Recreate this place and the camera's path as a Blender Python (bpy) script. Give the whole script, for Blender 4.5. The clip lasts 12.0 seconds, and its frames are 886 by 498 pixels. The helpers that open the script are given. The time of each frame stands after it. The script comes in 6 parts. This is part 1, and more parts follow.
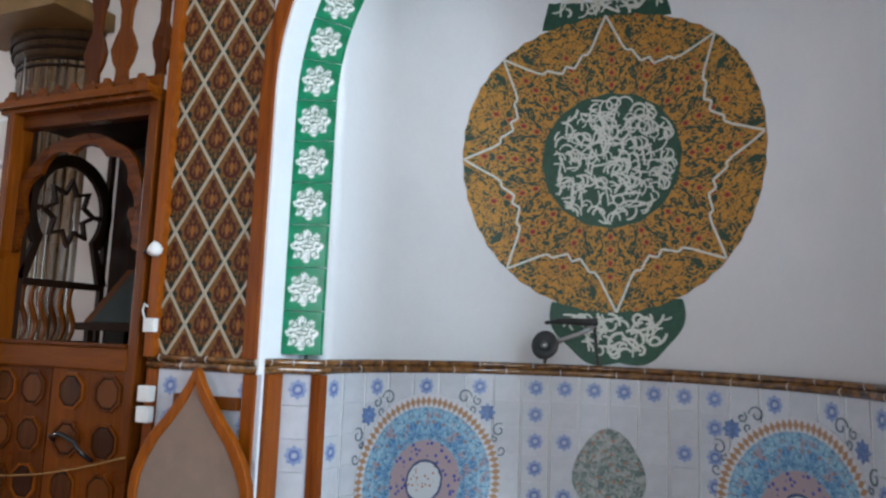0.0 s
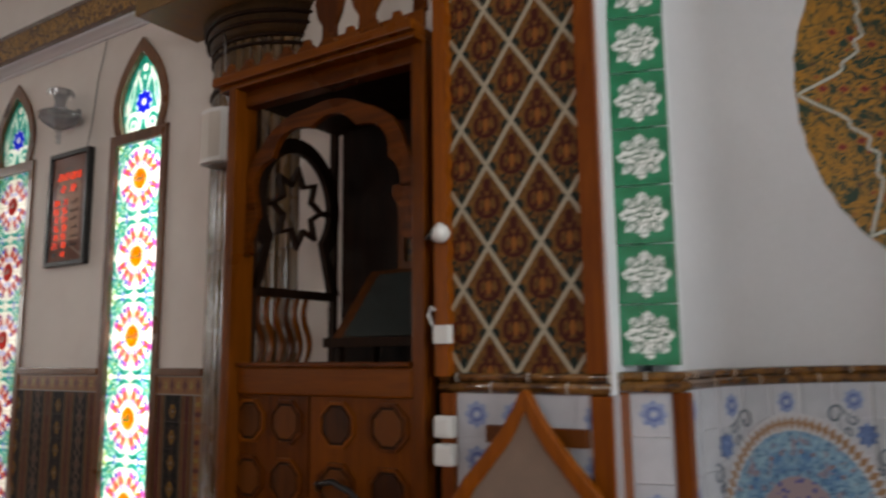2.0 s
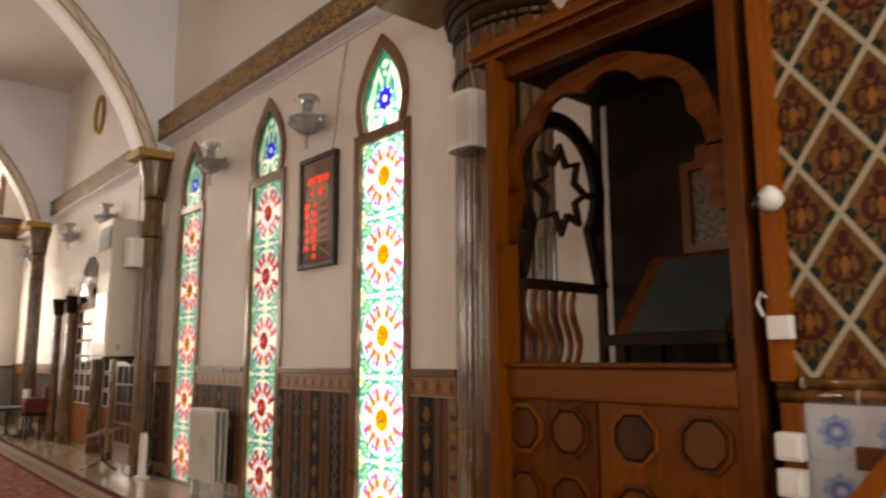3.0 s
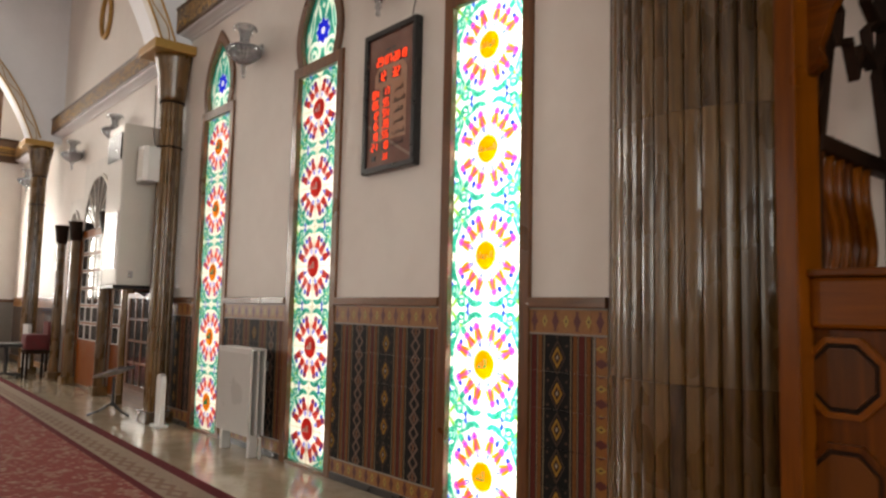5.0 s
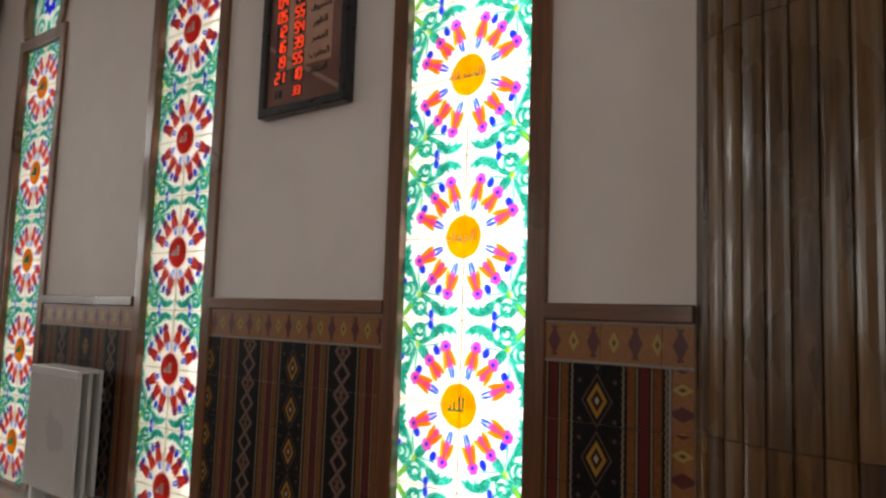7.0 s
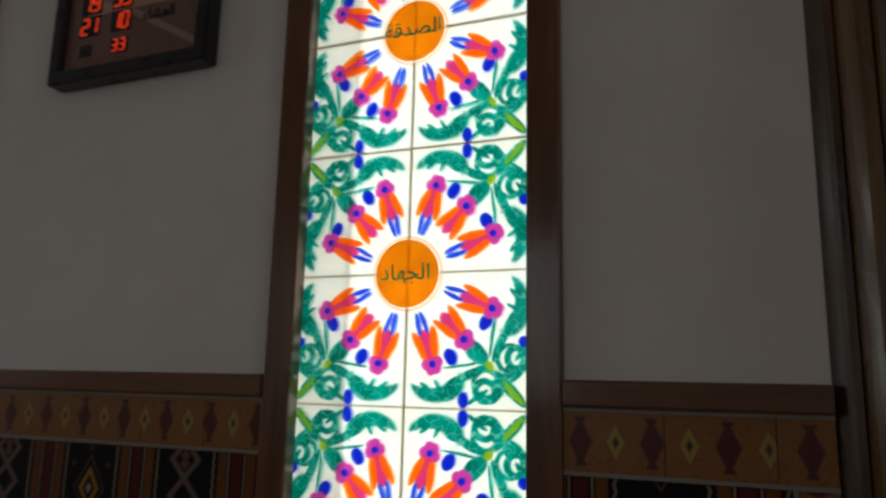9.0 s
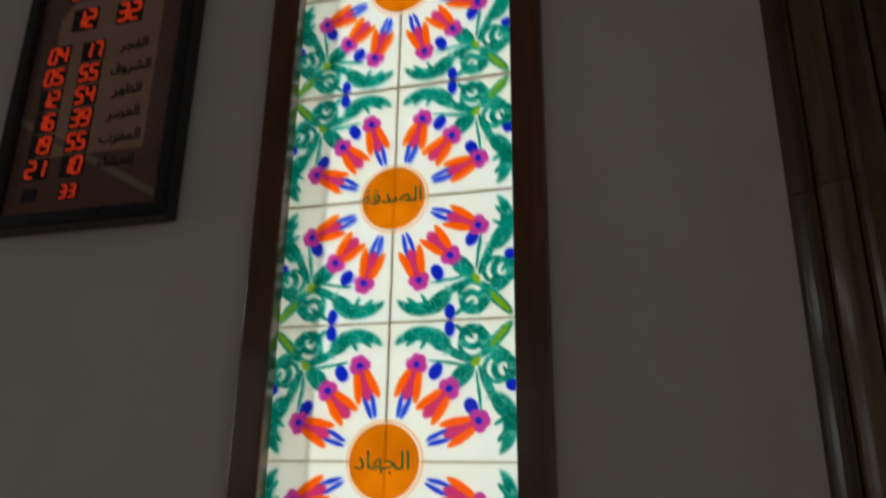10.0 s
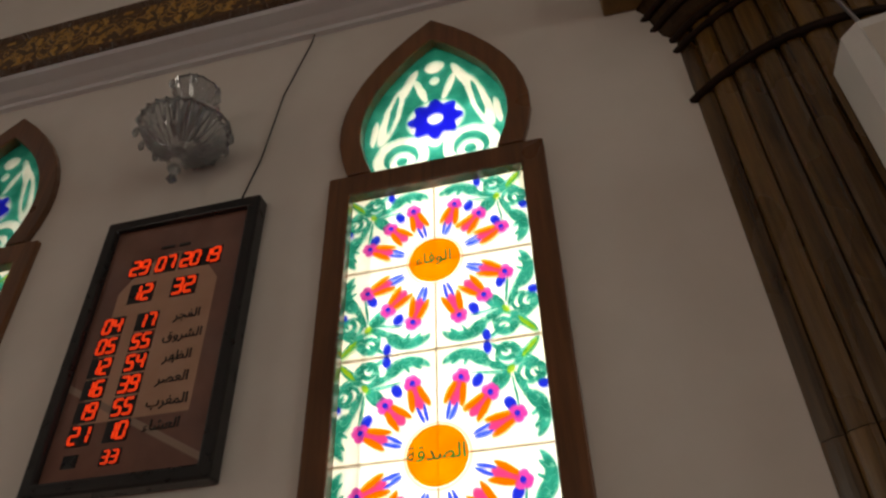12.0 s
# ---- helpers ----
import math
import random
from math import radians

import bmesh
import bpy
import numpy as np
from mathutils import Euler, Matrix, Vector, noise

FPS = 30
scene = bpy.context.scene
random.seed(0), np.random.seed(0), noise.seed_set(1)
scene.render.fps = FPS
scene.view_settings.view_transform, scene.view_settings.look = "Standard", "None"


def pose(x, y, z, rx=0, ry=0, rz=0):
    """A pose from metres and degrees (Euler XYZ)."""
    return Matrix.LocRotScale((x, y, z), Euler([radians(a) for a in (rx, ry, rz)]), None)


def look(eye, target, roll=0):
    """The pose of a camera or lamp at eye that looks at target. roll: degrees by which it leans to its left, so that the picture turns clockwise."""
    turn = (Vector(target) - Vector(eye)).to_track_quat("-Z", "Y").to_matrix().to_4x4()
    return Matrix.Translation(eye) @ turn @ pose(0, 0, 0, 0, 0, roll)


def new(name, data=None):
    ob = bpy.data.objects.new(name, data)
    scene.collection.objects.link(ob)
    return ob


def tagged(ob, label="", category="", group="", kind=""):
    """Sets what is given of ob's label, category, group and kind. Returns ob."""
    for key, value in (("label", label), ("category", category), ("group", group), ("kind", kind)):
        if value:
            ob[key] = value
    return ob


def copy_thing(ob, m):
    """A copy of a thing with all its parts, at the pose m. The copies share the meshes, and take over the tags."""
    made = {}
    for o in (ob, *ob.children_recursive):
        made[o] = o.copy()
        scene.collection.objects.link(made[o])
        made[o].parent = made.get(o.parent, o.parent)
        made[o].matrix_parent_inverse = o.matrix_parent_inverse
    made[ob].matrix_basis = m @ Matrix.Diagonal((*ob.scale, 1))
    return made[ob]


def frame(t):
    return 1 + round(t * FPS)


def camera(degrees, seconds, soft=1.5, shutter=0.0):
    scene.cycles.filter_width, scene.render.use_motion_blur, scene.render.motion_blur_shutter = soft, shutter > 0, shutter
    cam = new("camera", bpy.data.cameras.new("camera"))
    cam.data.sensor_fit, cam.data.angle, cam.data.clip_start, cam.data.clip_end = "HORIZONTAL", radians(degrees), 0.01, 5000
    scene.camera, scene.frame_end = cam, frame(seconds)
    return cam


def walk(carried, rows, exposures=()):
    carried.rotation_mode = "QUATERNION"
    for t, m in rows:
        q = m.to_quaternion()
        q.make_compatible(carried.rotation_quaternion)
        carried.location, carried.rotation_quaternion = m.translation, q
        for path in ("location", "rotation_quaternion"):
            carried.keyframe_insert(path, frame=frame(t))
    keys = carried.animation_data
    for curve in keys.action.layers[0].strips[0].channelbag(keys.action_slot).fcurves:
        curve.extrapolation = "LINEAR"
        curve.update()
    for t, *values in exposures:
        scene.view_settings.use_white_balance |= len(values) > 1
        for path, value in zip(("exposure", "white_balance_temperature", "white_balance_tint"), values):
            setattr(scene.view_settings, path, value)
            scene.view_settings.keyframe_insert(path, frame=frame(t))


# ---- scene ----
cam = camera(63.1, 12.0, 2.4, 0.4)
PATH = [
    (0, (0.075, 0.589, 1.467), (-0.706, 2.413, 1.719), 2.1),
    (0.5, (-0.196, 0.69, 1.466), (-0.997, 2.504, 1.729), 2.5),
    (1, (-0.657, 0.821, 1.432), (-1.596, 2.575, 1.634), 2.2),
    (1.5, (-0.975, 1.039, 1.451), (-1.952, 2.758, 1.754), 1.7),
    (2, (-1.426, 1.145, 1.416), (-2.488, 2.815, 1.701), -0.6),
    (2.5, (-1.783, 1.234, 1.432), (-3.122, 2.699, 1.676), -1.4),
    (3, (-2.008, 1.333, 1.395), (-3.504, 2.626, 1.696), -0.2),
    (3.2, (-2.098, 1.349, 1.388), (-3.636, 2.595, 1.676), -0.2),
    (4.8, (-3.384, 1.645, 1.24), (-4.892, 2.941, 1.456), 1.9),
    (5, (-3.542, 1.717, 1.238), (-5.054, 3.014, 1.41), 1.3),
    (5.5, (-3.933, 1.904, 1.268), (-5.42, 3.235, 1.396), 1.2),
    (6, (-4.289, 2.097, 1.272), (-5.766, 3.438, 1.414), 2.3),
    (6.5, (-4.639, 2.227, 1.298), (-5.953, 3.729, 1.432), 1.6),
    (7, (-4.947, 2.471, 1.264), (-6.187, 4.029, 1.452), 1.9),
    (7.2, (-5.056, 2.538, 1.303), (-6.269, 4.115, 1.509), 1.7),
    (8.8, (-5.806, 3.079, 1.32), (-6.642, 4.859, 1.684), 1.6),
    (9, (-5.873, 3.087, 1.309), (-6.604, 4.911, 1.678), 1.3),
    (9.5, (-5.977, 3.1, 1.393), (-6.497, 4.978, 1.843), -1.4),
    (10, (-6.021, 3.074, 1.53), (-6.536, 4.905, 2.147), 0.8),
    (10.5, (-6.077, 3.005, 1.515), (-6.535, 4.727, 2.424), -0.4),
    (11, (-6.09, 2.962, 1.554), (-6.533, 4.601, 2.612), 0.1),
    (11.5, (-6.115, 2.922, 1.541), (-6.517, 4.464, 2.75), -0.3),
    (12, (-6.138, 2.921, 1.478), (-6.519, 4.45, 2.709), -1.4),
]
walk(cam, [(t, look(eye, target, roll)) for t, eye, target, roll in PATH],
     [(0, -0.06, 5800, 2), (0.5, -0.06, 6200, 5), (1.0, -0.22, 7000, 8), (1.5, -0.76, 6500, 8), (2.0, -1.02, 6950, 9), (2.5, -0.12, 9600, 18), (2.8, -0.52, 9200, 16), (3.2, -0.62, 8700, 15), (5.0, -0.5, 7600, 10), (5.5, -0.55, 7600, 10), (6.0, -0.86, 7250, 10), (7.0, -1.25, 7000, 8), (7.2, -1.3, 7000, 8), (8.8, -2.55, 6350, 0), (9.5, -2.52, 6250, -1), (10.0, -3.0, 6450, 0), (10.4, -2.9, 6600, 2), (11.0, -2.28, 7050, 7), (11.5, -2.18, 7700, 7), (12.0, -1.82, 8000, 9)])

# ---- light ----
world = bpy.data.worlds.new("sky")
scene.world = world
world.use_nodes = True
sky = world.node_tree.nodes.new("ShaderNodeTexSky")
sky.sky_type, sky.sun_disc, sky.sun_elevation, sky.sun_rotation = "NISHITA", False, radians(62), radians(150)
world.node_tree.links.new(sky.outputs[0], world.node_tree.nodes["Background"].inputs[0])
world.node_tree.nodes["Background"].inputs[1].default_value = 0.12


def area_lamp(name, eye, target, w, h, watts, tint=(1, 1, 1)):
    data = bpy.data.lights.new(name, "AREA")
    data.shape, data.size, data.size_y, data.energy, data.color = "RECTANGLE", w, h, watts, tint
    ob = new(name, data)
    ob.matrix_basis = look(eye, target)
    return ob


sun_data = bpy.data.lights.new("sun", "SUN")
sun_data.energy, sun_data.angle, sun_data.color = 3.0, radians(0.5), (1.0, 0.95, 0.88)
sun = new("sun", sun_data)
sun.matrix_basis = look((0, 0, 30), (4, 8, 0))

WIN_X = (-6.592, -8.552, -10.50)      # centres of the three painted windows
for wx, watts in zip(WIN_X, (130, 56, 60)):   # daylight behind the painted panes
    area_lamp("window_daylight", (wx, 5.0, 2.0), (wx, 0, 2.0), 0.70, 4.1, watts, (0.97, 0.98, 1.0))
# the third window is unseen, put opposite the niche to brighten it
SOUTH_X = (-13.5, -9.0, -0.9)
for wx, watts in zip(SOUTH_X, (45, 80, 130)):                      # daylight in the windows of the wall opposite, the third one added
    area_lamp("window_daylight", (wx, -6.1, 2.5), (wx, 0, 2.2), 1.1, 2.6, watts, (0.97, 0.98, 1.0))
EAST_Y = (-3.6, -0.6, 2.4)
for wy, watts in zip(EAST_Y, (280, 300, 480)):   # daylight in the windows of the east wall
    area_lamp("window_daylight", (7.1, wy, 2.8), (0, wy + 0.6, 2.2), 1.2, 3.0, watts, (0.84, 0.92, 1.0))
for wz, wh, p in ((5.35, 1.2, 140), (2.35, 2.1, 190)):   # daylight in the end wall
    for wy in (3.65, 1.2, -1.6):
        area_lamp("window_daylight", (-21.1, wy, wz), (0, wy, wz - 3), 1.15, wh, p, (0.97, 0.98, 1.0))

# ---- material tools ----
NT = None


class Ex:
    """A value in a node tree, with arithmetic."""
    def __init__(self, v):
        self.v = v

    def __add__(self, o):
        return fn("ADD", self, o)

    def __sub__(self, o):
        return fn("SUBTRACT", self, o)

    def __mul__(self, o):
        return fn("MULTIPLY", self, o)

    def __truediv__(self, o):
        return fn("DIVIDE", self, o)

    def __rsub__(self, o):
        return fn("SUBTRACT", o, self)

    def __radd__(self, o):
        return fn("ADD", self, o)

    def __rmul__(self, o):
        return fn("MULTIPLY", self, o)

    def __abs__(self):
        return fn("ABSOLUTE", self)


def plug(sock, v):
    if isinstance(v, Ex):
        NT.links.new(v.v, sock)
    elif isinstance(v, tuple) and len(v) == 3 and sock.type == "RGBA":
        sock.default_value = (*v, 1)
    else:
        sock.default_value = v


def fn(kind, *args, clamp=False):
    n = NT.nodes.new("ShaderNodeMath")
    n.operation, n.use_clamp = kind, clamp
    for i, a in enumerate(args):
        plug(n.inputs[i], a)
    return Ex(n.outputs[0])


def below(d, at=0.0, soft=0.002):
    """1 where d is less than at."""
    return fn("MULTIPLY_ADD", d - at, -1.0 / soft, 0.5, clamp=True)


def mix(f, a, b):
    n = NT.nodes.new("ShaderNodeMix")
    n.data_type, n.clamp_factor = "RGBA", True
    plug(n.inputs[0], f), plug(n.inputs[6], a), plug(n.inputs[7], b)
    return Ex(n.outputs[2])


def both(*m):
    r = m[0]
    for k in m[1:]:
        r = fn("MAXIMUM", r, k)
    return r


def coords(kind="Object"):
    n = NT.nodes.new("ShaderNodeTexCoord")
    s = NT.nodes.new("ShaderNodeSeparateXYZ")
    NT.links.new(n.outputs[kind], s.inputs[0])
    return [Ex(o) for o in s.outputs], Ex(n.outputs[kind])


def combine(x, y, z):
    n = NT.nodes.new("ShaderNodeCombineXYZ")
    for i, a in enumerate((x, y, z)):
        plug(n.inputs[i], a)
    return Ex(n.outputs[0])


def grain(vec, scale, detail=3.0, rough=0.55, distort=0.0):
    n = NT.nodes.new("ShaderNodeTexNoise")
    n.inputs["Scale"].default_value, n.inputs["Detail"].default_value = scale, detail
    n.inputs["Roughness"].default_value, n.inputs["Distortion"].default_value = rough, distort
    if vec is not None:
        plug(n.inputs["Vector"], vec)
    return Ex(n.outputs[0])


def cells(vec, scale, feature="F1"):
    n = NT.nodes.new("ShaderNodeTexVoronoi")
    n.feature = feature
    n.inputs["Scale"].default_value = scale
    plug(n.inputs["Vector"], vec)
    return Ex(n.outputs["Distance"])


def rnd():
    n = NT.nodes.new("ShaderNodeObjectInfo")
    return Ex(n.outputs["Random"])


def span(x, a, b, lo=0.0, hi=1.0):
    n = NT.nodes.new("ShaderNodeMapRange")
    for i, k in enumerate((x, a, b, lo, hi)):
        plug(n.inputs[i], k)
    return Ex(n.outputs[0])


def ell(a, b, cx, cy, rx, ry, deg=0.0, soft=0.14):
    """1 inside an ellipse whose long axis leans deg from a towards b."""
    c, s = math.cos(radians(deg)), math.sin(radians(deg))
    u = (a - cx) * (c / rx) + (b - cy) * (s / rx)
    v = (b - cy) * (c / ry) - (a - cx) * (s / ry)
    return below(fn("SQRT", u * u + v * v), 1.0, soft)


def ring(a, b, cx, cy, r, w, soft=0.003):
    d = fn("SQRT", (a - cx) * (a - cx) + (b - cy) * (b - cy))
    return below(abs(d - r), w, soft)


def material(name, make, rough=0.5, metal=0.0, bump=0.0, bump_at=0.002, coat=0.0, spec=0.5):
    """make() returns colour, and where wanted a height and a roughness."""
    global NT
    m = bpy.data.materials.new(name)
    m.use_nodes = True
    NT = m.node_tree
    b = NT.nodes["Principled BSDF"]
    got = make()
    got = got if isinstance(got, list) else [got]
    plug(b.inputs["Base Color"], got[0])
    plug(b.inputs["Roughness"], got[2] if len(got) > 2 else rough)
    b.inputs["Metallic"].default_value = metal
    b.inputs["Specular IOR Level"].default_value = spec
    b.inputs["Coat Weight"].default_value = coat
    b.inputs["Coat Roughness"].default_value = 0.12
    if len(got) > 1 and bump:
        n = NT.nodes.new("ShaderNodeBump")
        n.inputs["Strength"].default_value, n.inputs["Distance"].default_value = bump, bump_at
        plug(n.inputs["Height"], got[1])
        NT.links.new(n.outputs[0], b.inputs["Normal"])
    return m


def plain(name, col, rough=0.5, metal=0.0, var=0.12, scale=6.0, bump=0.15, coat=0.0):
    def make():
        _, o = coords()
        big, fine = grain(o, scale), grain(o, scale * 14, 4)
        f = span(big * 0.65 + fine * 0.35, 0.3, 0.7)
        dark = tuple(c * (1 - var) for c in col)
        light = tuple(min(1, c * (1 + var * 0.6)) for c in col)
        return [mix(f, dark, light), fine, span(big, 0.3, 0.7, rough * 0.85, min(1, rough * 1.15))]
    return material(name, make, rough, metal, bump, 0.001, coat)


def wood(name, dark, light, axis="z", rough=0.38, coat=0.25, spec=0.5, vary=0.16):
    def make():
        (x, y, z), _ = coords()
        k = {"z": (14, 14, 0.9), "x": (0.9, 14, 14), "y": (14, 0.9, 14)}[axis]
        p = combine(x * k[0] + rnd() * 37.0, y * k[1], z * k[2])
        rings, fine = grain(p, 1.3, 4, 0.6, 1.2), grain(p, 7, 5, 0.7)
        blotch = grain(combine(x, y, z), 2.2)
        f = span(rings * 0.55 + fine * 0.25 + blotch * 0.2 + (rnd() - 0.5) * vary, 0.34, 0.66)
        return [mix(f, dark, light), fine, span(blotch, 0.3, 0.7, rough * 0.8, rough * 1.25)]
    return material(name, make, rough, 0, 0.25, 0.0015, coat, spec)


# ---- materials ----
def make_slat():
    (x, y, z), o = coords()
    p = combine(x * 14.0 + rnd() * 37.0, y * 14.0, z * 0.9)
    rings, fine = grain(p, 1.3, 4, 0.6, 1.2), grain(p, 7, 5, 0.7)
    wave = grain(combine(x * 2.0 + rnd() * 9.0, y * 2.0, z), 2.6, 2)
    f = span(rings * 0.5 + fine * 0.25 + wave * 0.25 + (rnd() - 0.5) * 0.20, 0.34, 0.68)
    return [mix(f, (0.034, 0.016, 0.004), (0.20, 0.104, 0.027)), fine * 0.12 + wave * 1.6, span(wave, 0.35, 0.62, 0.17, 0.42)]


M_SLAT = material("column_wood", make_slat, 0.24, 0, 0.5, 0.012, 0.35)


def make_paint():
    _, o = coords()
    big, mid, fine = grain(o, 0.7, 3), grain(o, 5, 4), grain(o, 90, 3)
    c = mix(span(big * 0.6 + mid * 0.4, 0.35, 0.65), (0.69, 0.635, 0.58), (0.77, 0.725, 0.675))
    return [c, fine * 0.6 + mid * 0.4, span(mid, 0.3, 0.7, 0.45, 0.6)]


M_PAINT = material("wall_paint", make_paint, 0.5, 0, 0.12, 0.002)
M_WHITE = plain("white_plaster", (0.775, 0.795, 0.83), 0.45, 0, 0.05, 2.0, 0.12)
M_CEIL = plain("ceiling_plaster", (0.74, 0.72, 0.69), 0.8, 0, 0.08, 1.2, 0.3)
M_FRAME = wood("window_wood", (0.07, 0.024, 0.007), (0.20, 0.075, 0.022), "z", 0.32, 0.35)
M_RAIL = wood("rail_wood", (0.07, 0.024, 0.007), (0.19, 0.07, 0.02), "x", 0.32, 0.35)
M_BEECH = wood("orange_wood", (0.12, 0.024, 0.001), (0.28, 0.072, 0.002), "z", 0.4, 0.02, 0.2)
M_BEECHX = wood("orange_wood_rail", (0.12, 0.024, 0.001), (0.28, 0.072, 0.002), "x", 0.4, 0.02, 0.2)
M_PULPIT = wood("pulpit_wood", (0.056, 0.0118, 0.0005), (0.175, 0.045, 0.0017), "z", 0.3, 0.03, 0.18, 0.3)
M_PULPITX = wood("pulpit_wood_rail", (0.056, 0.0118, 0.0005), (0.175, 0.045, 0.0017), "x", 0.3, 0.03, 0.18, 0.3)
M_PANEL = wood("carved_panel_wood", (0.028, 0.007, 0.0008), (0.115, 0.031, 0.0016), "z", 0.34, 0.05, 0.25, 0.5)
# dark wood, browns lowered further to hold the shade inside the pulpit
M_DARKW = wood("dark_and_shaded_wood", (0.008, 0.0035, 0.0015), (0.026, 0.010, 0.004), "z", 0.6, 0.0, 0.15)
M_CAPITAL = wood("capital_wood", (0.018, 0.009, 0.003), (0.065, 0.032, 0.01), "z", 0.55, 0.0, 0.12)
M_OCHRE = plain("dark_ochre_plaster", (0.21, 0.115, 0.03), 0.5, 0.1, 0.3, 10, 0.4)
M_GOLD = plain("gilt_plaster", (0.42, 0.24, 0.06), 0.45, 0.2, 0.25, 14, 0.4)
M_BLACK = plain("black_plastic", (0.012, 0.012, 0.013), 0.3, 0, 0.2, 20, 0.1)
M_GROUT = plain("grout", (0.42, 0.38, 0.33), 0.85, 0, 0.2, 20, 0.3)
M_BASE = plain("dark_skirting_stone", (0.03, 0.026, 0.026), 0.3, 0, 0.35, 9, 0.1)
M_PLASTIC = plain("white_plastic", (0.74, 0.74, 0.72), 0.35, 0, 0.06, 8, 0.05)
M_ACBODY = plain("aged_white_metal", (0.62, 0.58, 0.52), 0.38, 0, 0.05, 3, 0.05)
M_ENAMEL = plain("white_enamel", (0.60, 0.58, 0.55), 0.3, 0, 0.04, 4, 0.05)
M_STEEL = plain("grey_steel", (0.35, 0.35, 0.36), 0.3, 0.9, 0.15, 12, 0.1)
M_FABRIC = plain("taupe_velvet", (0.235, 0.165, 0.125), 0.85, 0, 0.18, 9, 0.6)
M_GREEN = plain("green_tile", (0.012, 0.20, 0.085), 0.2, 0, 0.25, 8, 0.1, 0.4)
M_DKGREEN = plain("dark_green_mosaic", (0.016, 0.075, 0.042), 0.5, 0, 0.45, 30, 0.3)
M_CHALK = plain("white_mosaic", (0.64, 0.66, 0.60), 0.5, 0, 0.15, 30, 0.3)
M_STONE = plain("white_stone", (0.66, 0.63, 0.58), 0.5, 0, 0.12, 6, 0.2)
M_RED = plain("dark_red_cloth", (0.12, 0.018, 0.02), 0.9, 0, 0.3, 14, 0.4)
M_BLUE = plain("blue_plastic", (0.06, 0.25, 0.62), 0.15, 0, 0.1, 8, 0.05)
M_INK = plain("dark_ink", (0.02, 0.016, 0.014), 0.6, 0, 0.1, 20, 0.0)
M_ROPE = plain("yellow_rope", (0.25, 0.13, 0.03), 0.8, 0, 0.25, 60, 0.5)


def make_marble():
    _, o = coords()
    a, b, v = grain(o, 0.8, 4, 0.6, 0.8), grain(o, 6, 5), grain(o, 1.6, 6, 0.6, 3.0)
    c = mix(span(a * 0.6 + b * 0.4, 0.35, 0.65), (0.40, 0.325, 0.225), (0.53, 0.455, 0.34))
    c = mix(below(abs(v - 0.5), 0.012, 0.02) * 0.4, c, (0.30, 0.22, 0.14))
    return [c, b, span(b, 0.3, 0.7, 0.07, 0.16)]


M_MARBLE = material("polished_beige_marble", make_marble, 0.1, 0, 0.02)


def make_carpet():
    (x, y, z), o = coords()
    n1, n2, n3 = cells(o, 16), cells(o, 41), grain(o, 260, 2)
    f = grain(o, 9, 2)
    field = mix(below(n1, 0.28, 0.2), (0.27, 0.072, 0.062), (0.42, 0.25, 0.20))
    field = mix(below(n2, 0.2, 0.15) * 0.7, field, (0.055, 0.02, 0.035))
    field = mix(below(f, 0.42, 0.08) * 0.5, field, (0.40, 0.27, 0.21))
    fx = fn("PINGPONG", x, 0.11)
    band = mix(below(abs(abs(y + 0.27) - fx * 0.5), 0.02, 0.02), (0.34, 0.26, 0.20), (0.25, 0.16, 0.12))
    band = mix(below(n2, 0.22, 0.1) * 0.5, band, (0.11, 0.08, 0.07))
    c = mix(below(y, -0.42, 0.006), band, field)
    c = mix(both(below(abs(y + 0.05), 0.05, 0.006), below(abs(y + 0.40), 0.03, 0.006)), c, (0.13, 0.022, 0.026))
    return [c, n3 * 0.6 + n2 * 0.4]


M_CARPET = material("woven_red_carpet", make_carpet, 0.95, 0, 0.8, 0.004, 0, 0.1)


def translucent(name, make, through_share=0.8, clear_share=0.72):
    """A painted pane: glossy on the face, lets light through in its colours."""
    global NT
    m = bpy.data.materials.new(name)
    m.use_nodes = True
    NT = m.node_tree
    b = NT.nodes["Principled BSDF"]
    t = NT.nodes.new("ShaderNodeBsdfTranslucent")
    mx = NT.nodes.new("ShaderNodeMixShader")
    col = make()
    plug(b.inputs["Base Color"], col), plug(t.inputs[0], col)
    b.inputs["Roughness"].default_value = 0.15
    mx.inputs[0].default_value = through_share
    rf = NT.nodes.new("ShaderNodeBsdfRefraction")
    rf.inputs["Roughness"].default_value, rf.inputs["IOR"].default_value = 0.6, 1.03
    plug(rf.inputs["Color"], col)
    m2 = NT.nodes.new("ShaderNodeMixShader")
    m2.inputs[0].default_value = clear_share
    NT.links.new(t.outputs[0], m2.inputs[1]), NT.links.new(rf.outputs[0], m2.inputs[2])
    NT.links.new(b.outputs[0], mx.inputs[1]), NT.links.new(m2.outputs[0], mx.inputs[2])
    NT.links.new(mx.outputs[0], NT.nodes["Material Output"].inputs[0])
    return m


TW, TH = 0.338, 0.3205               # painted tile: width and height


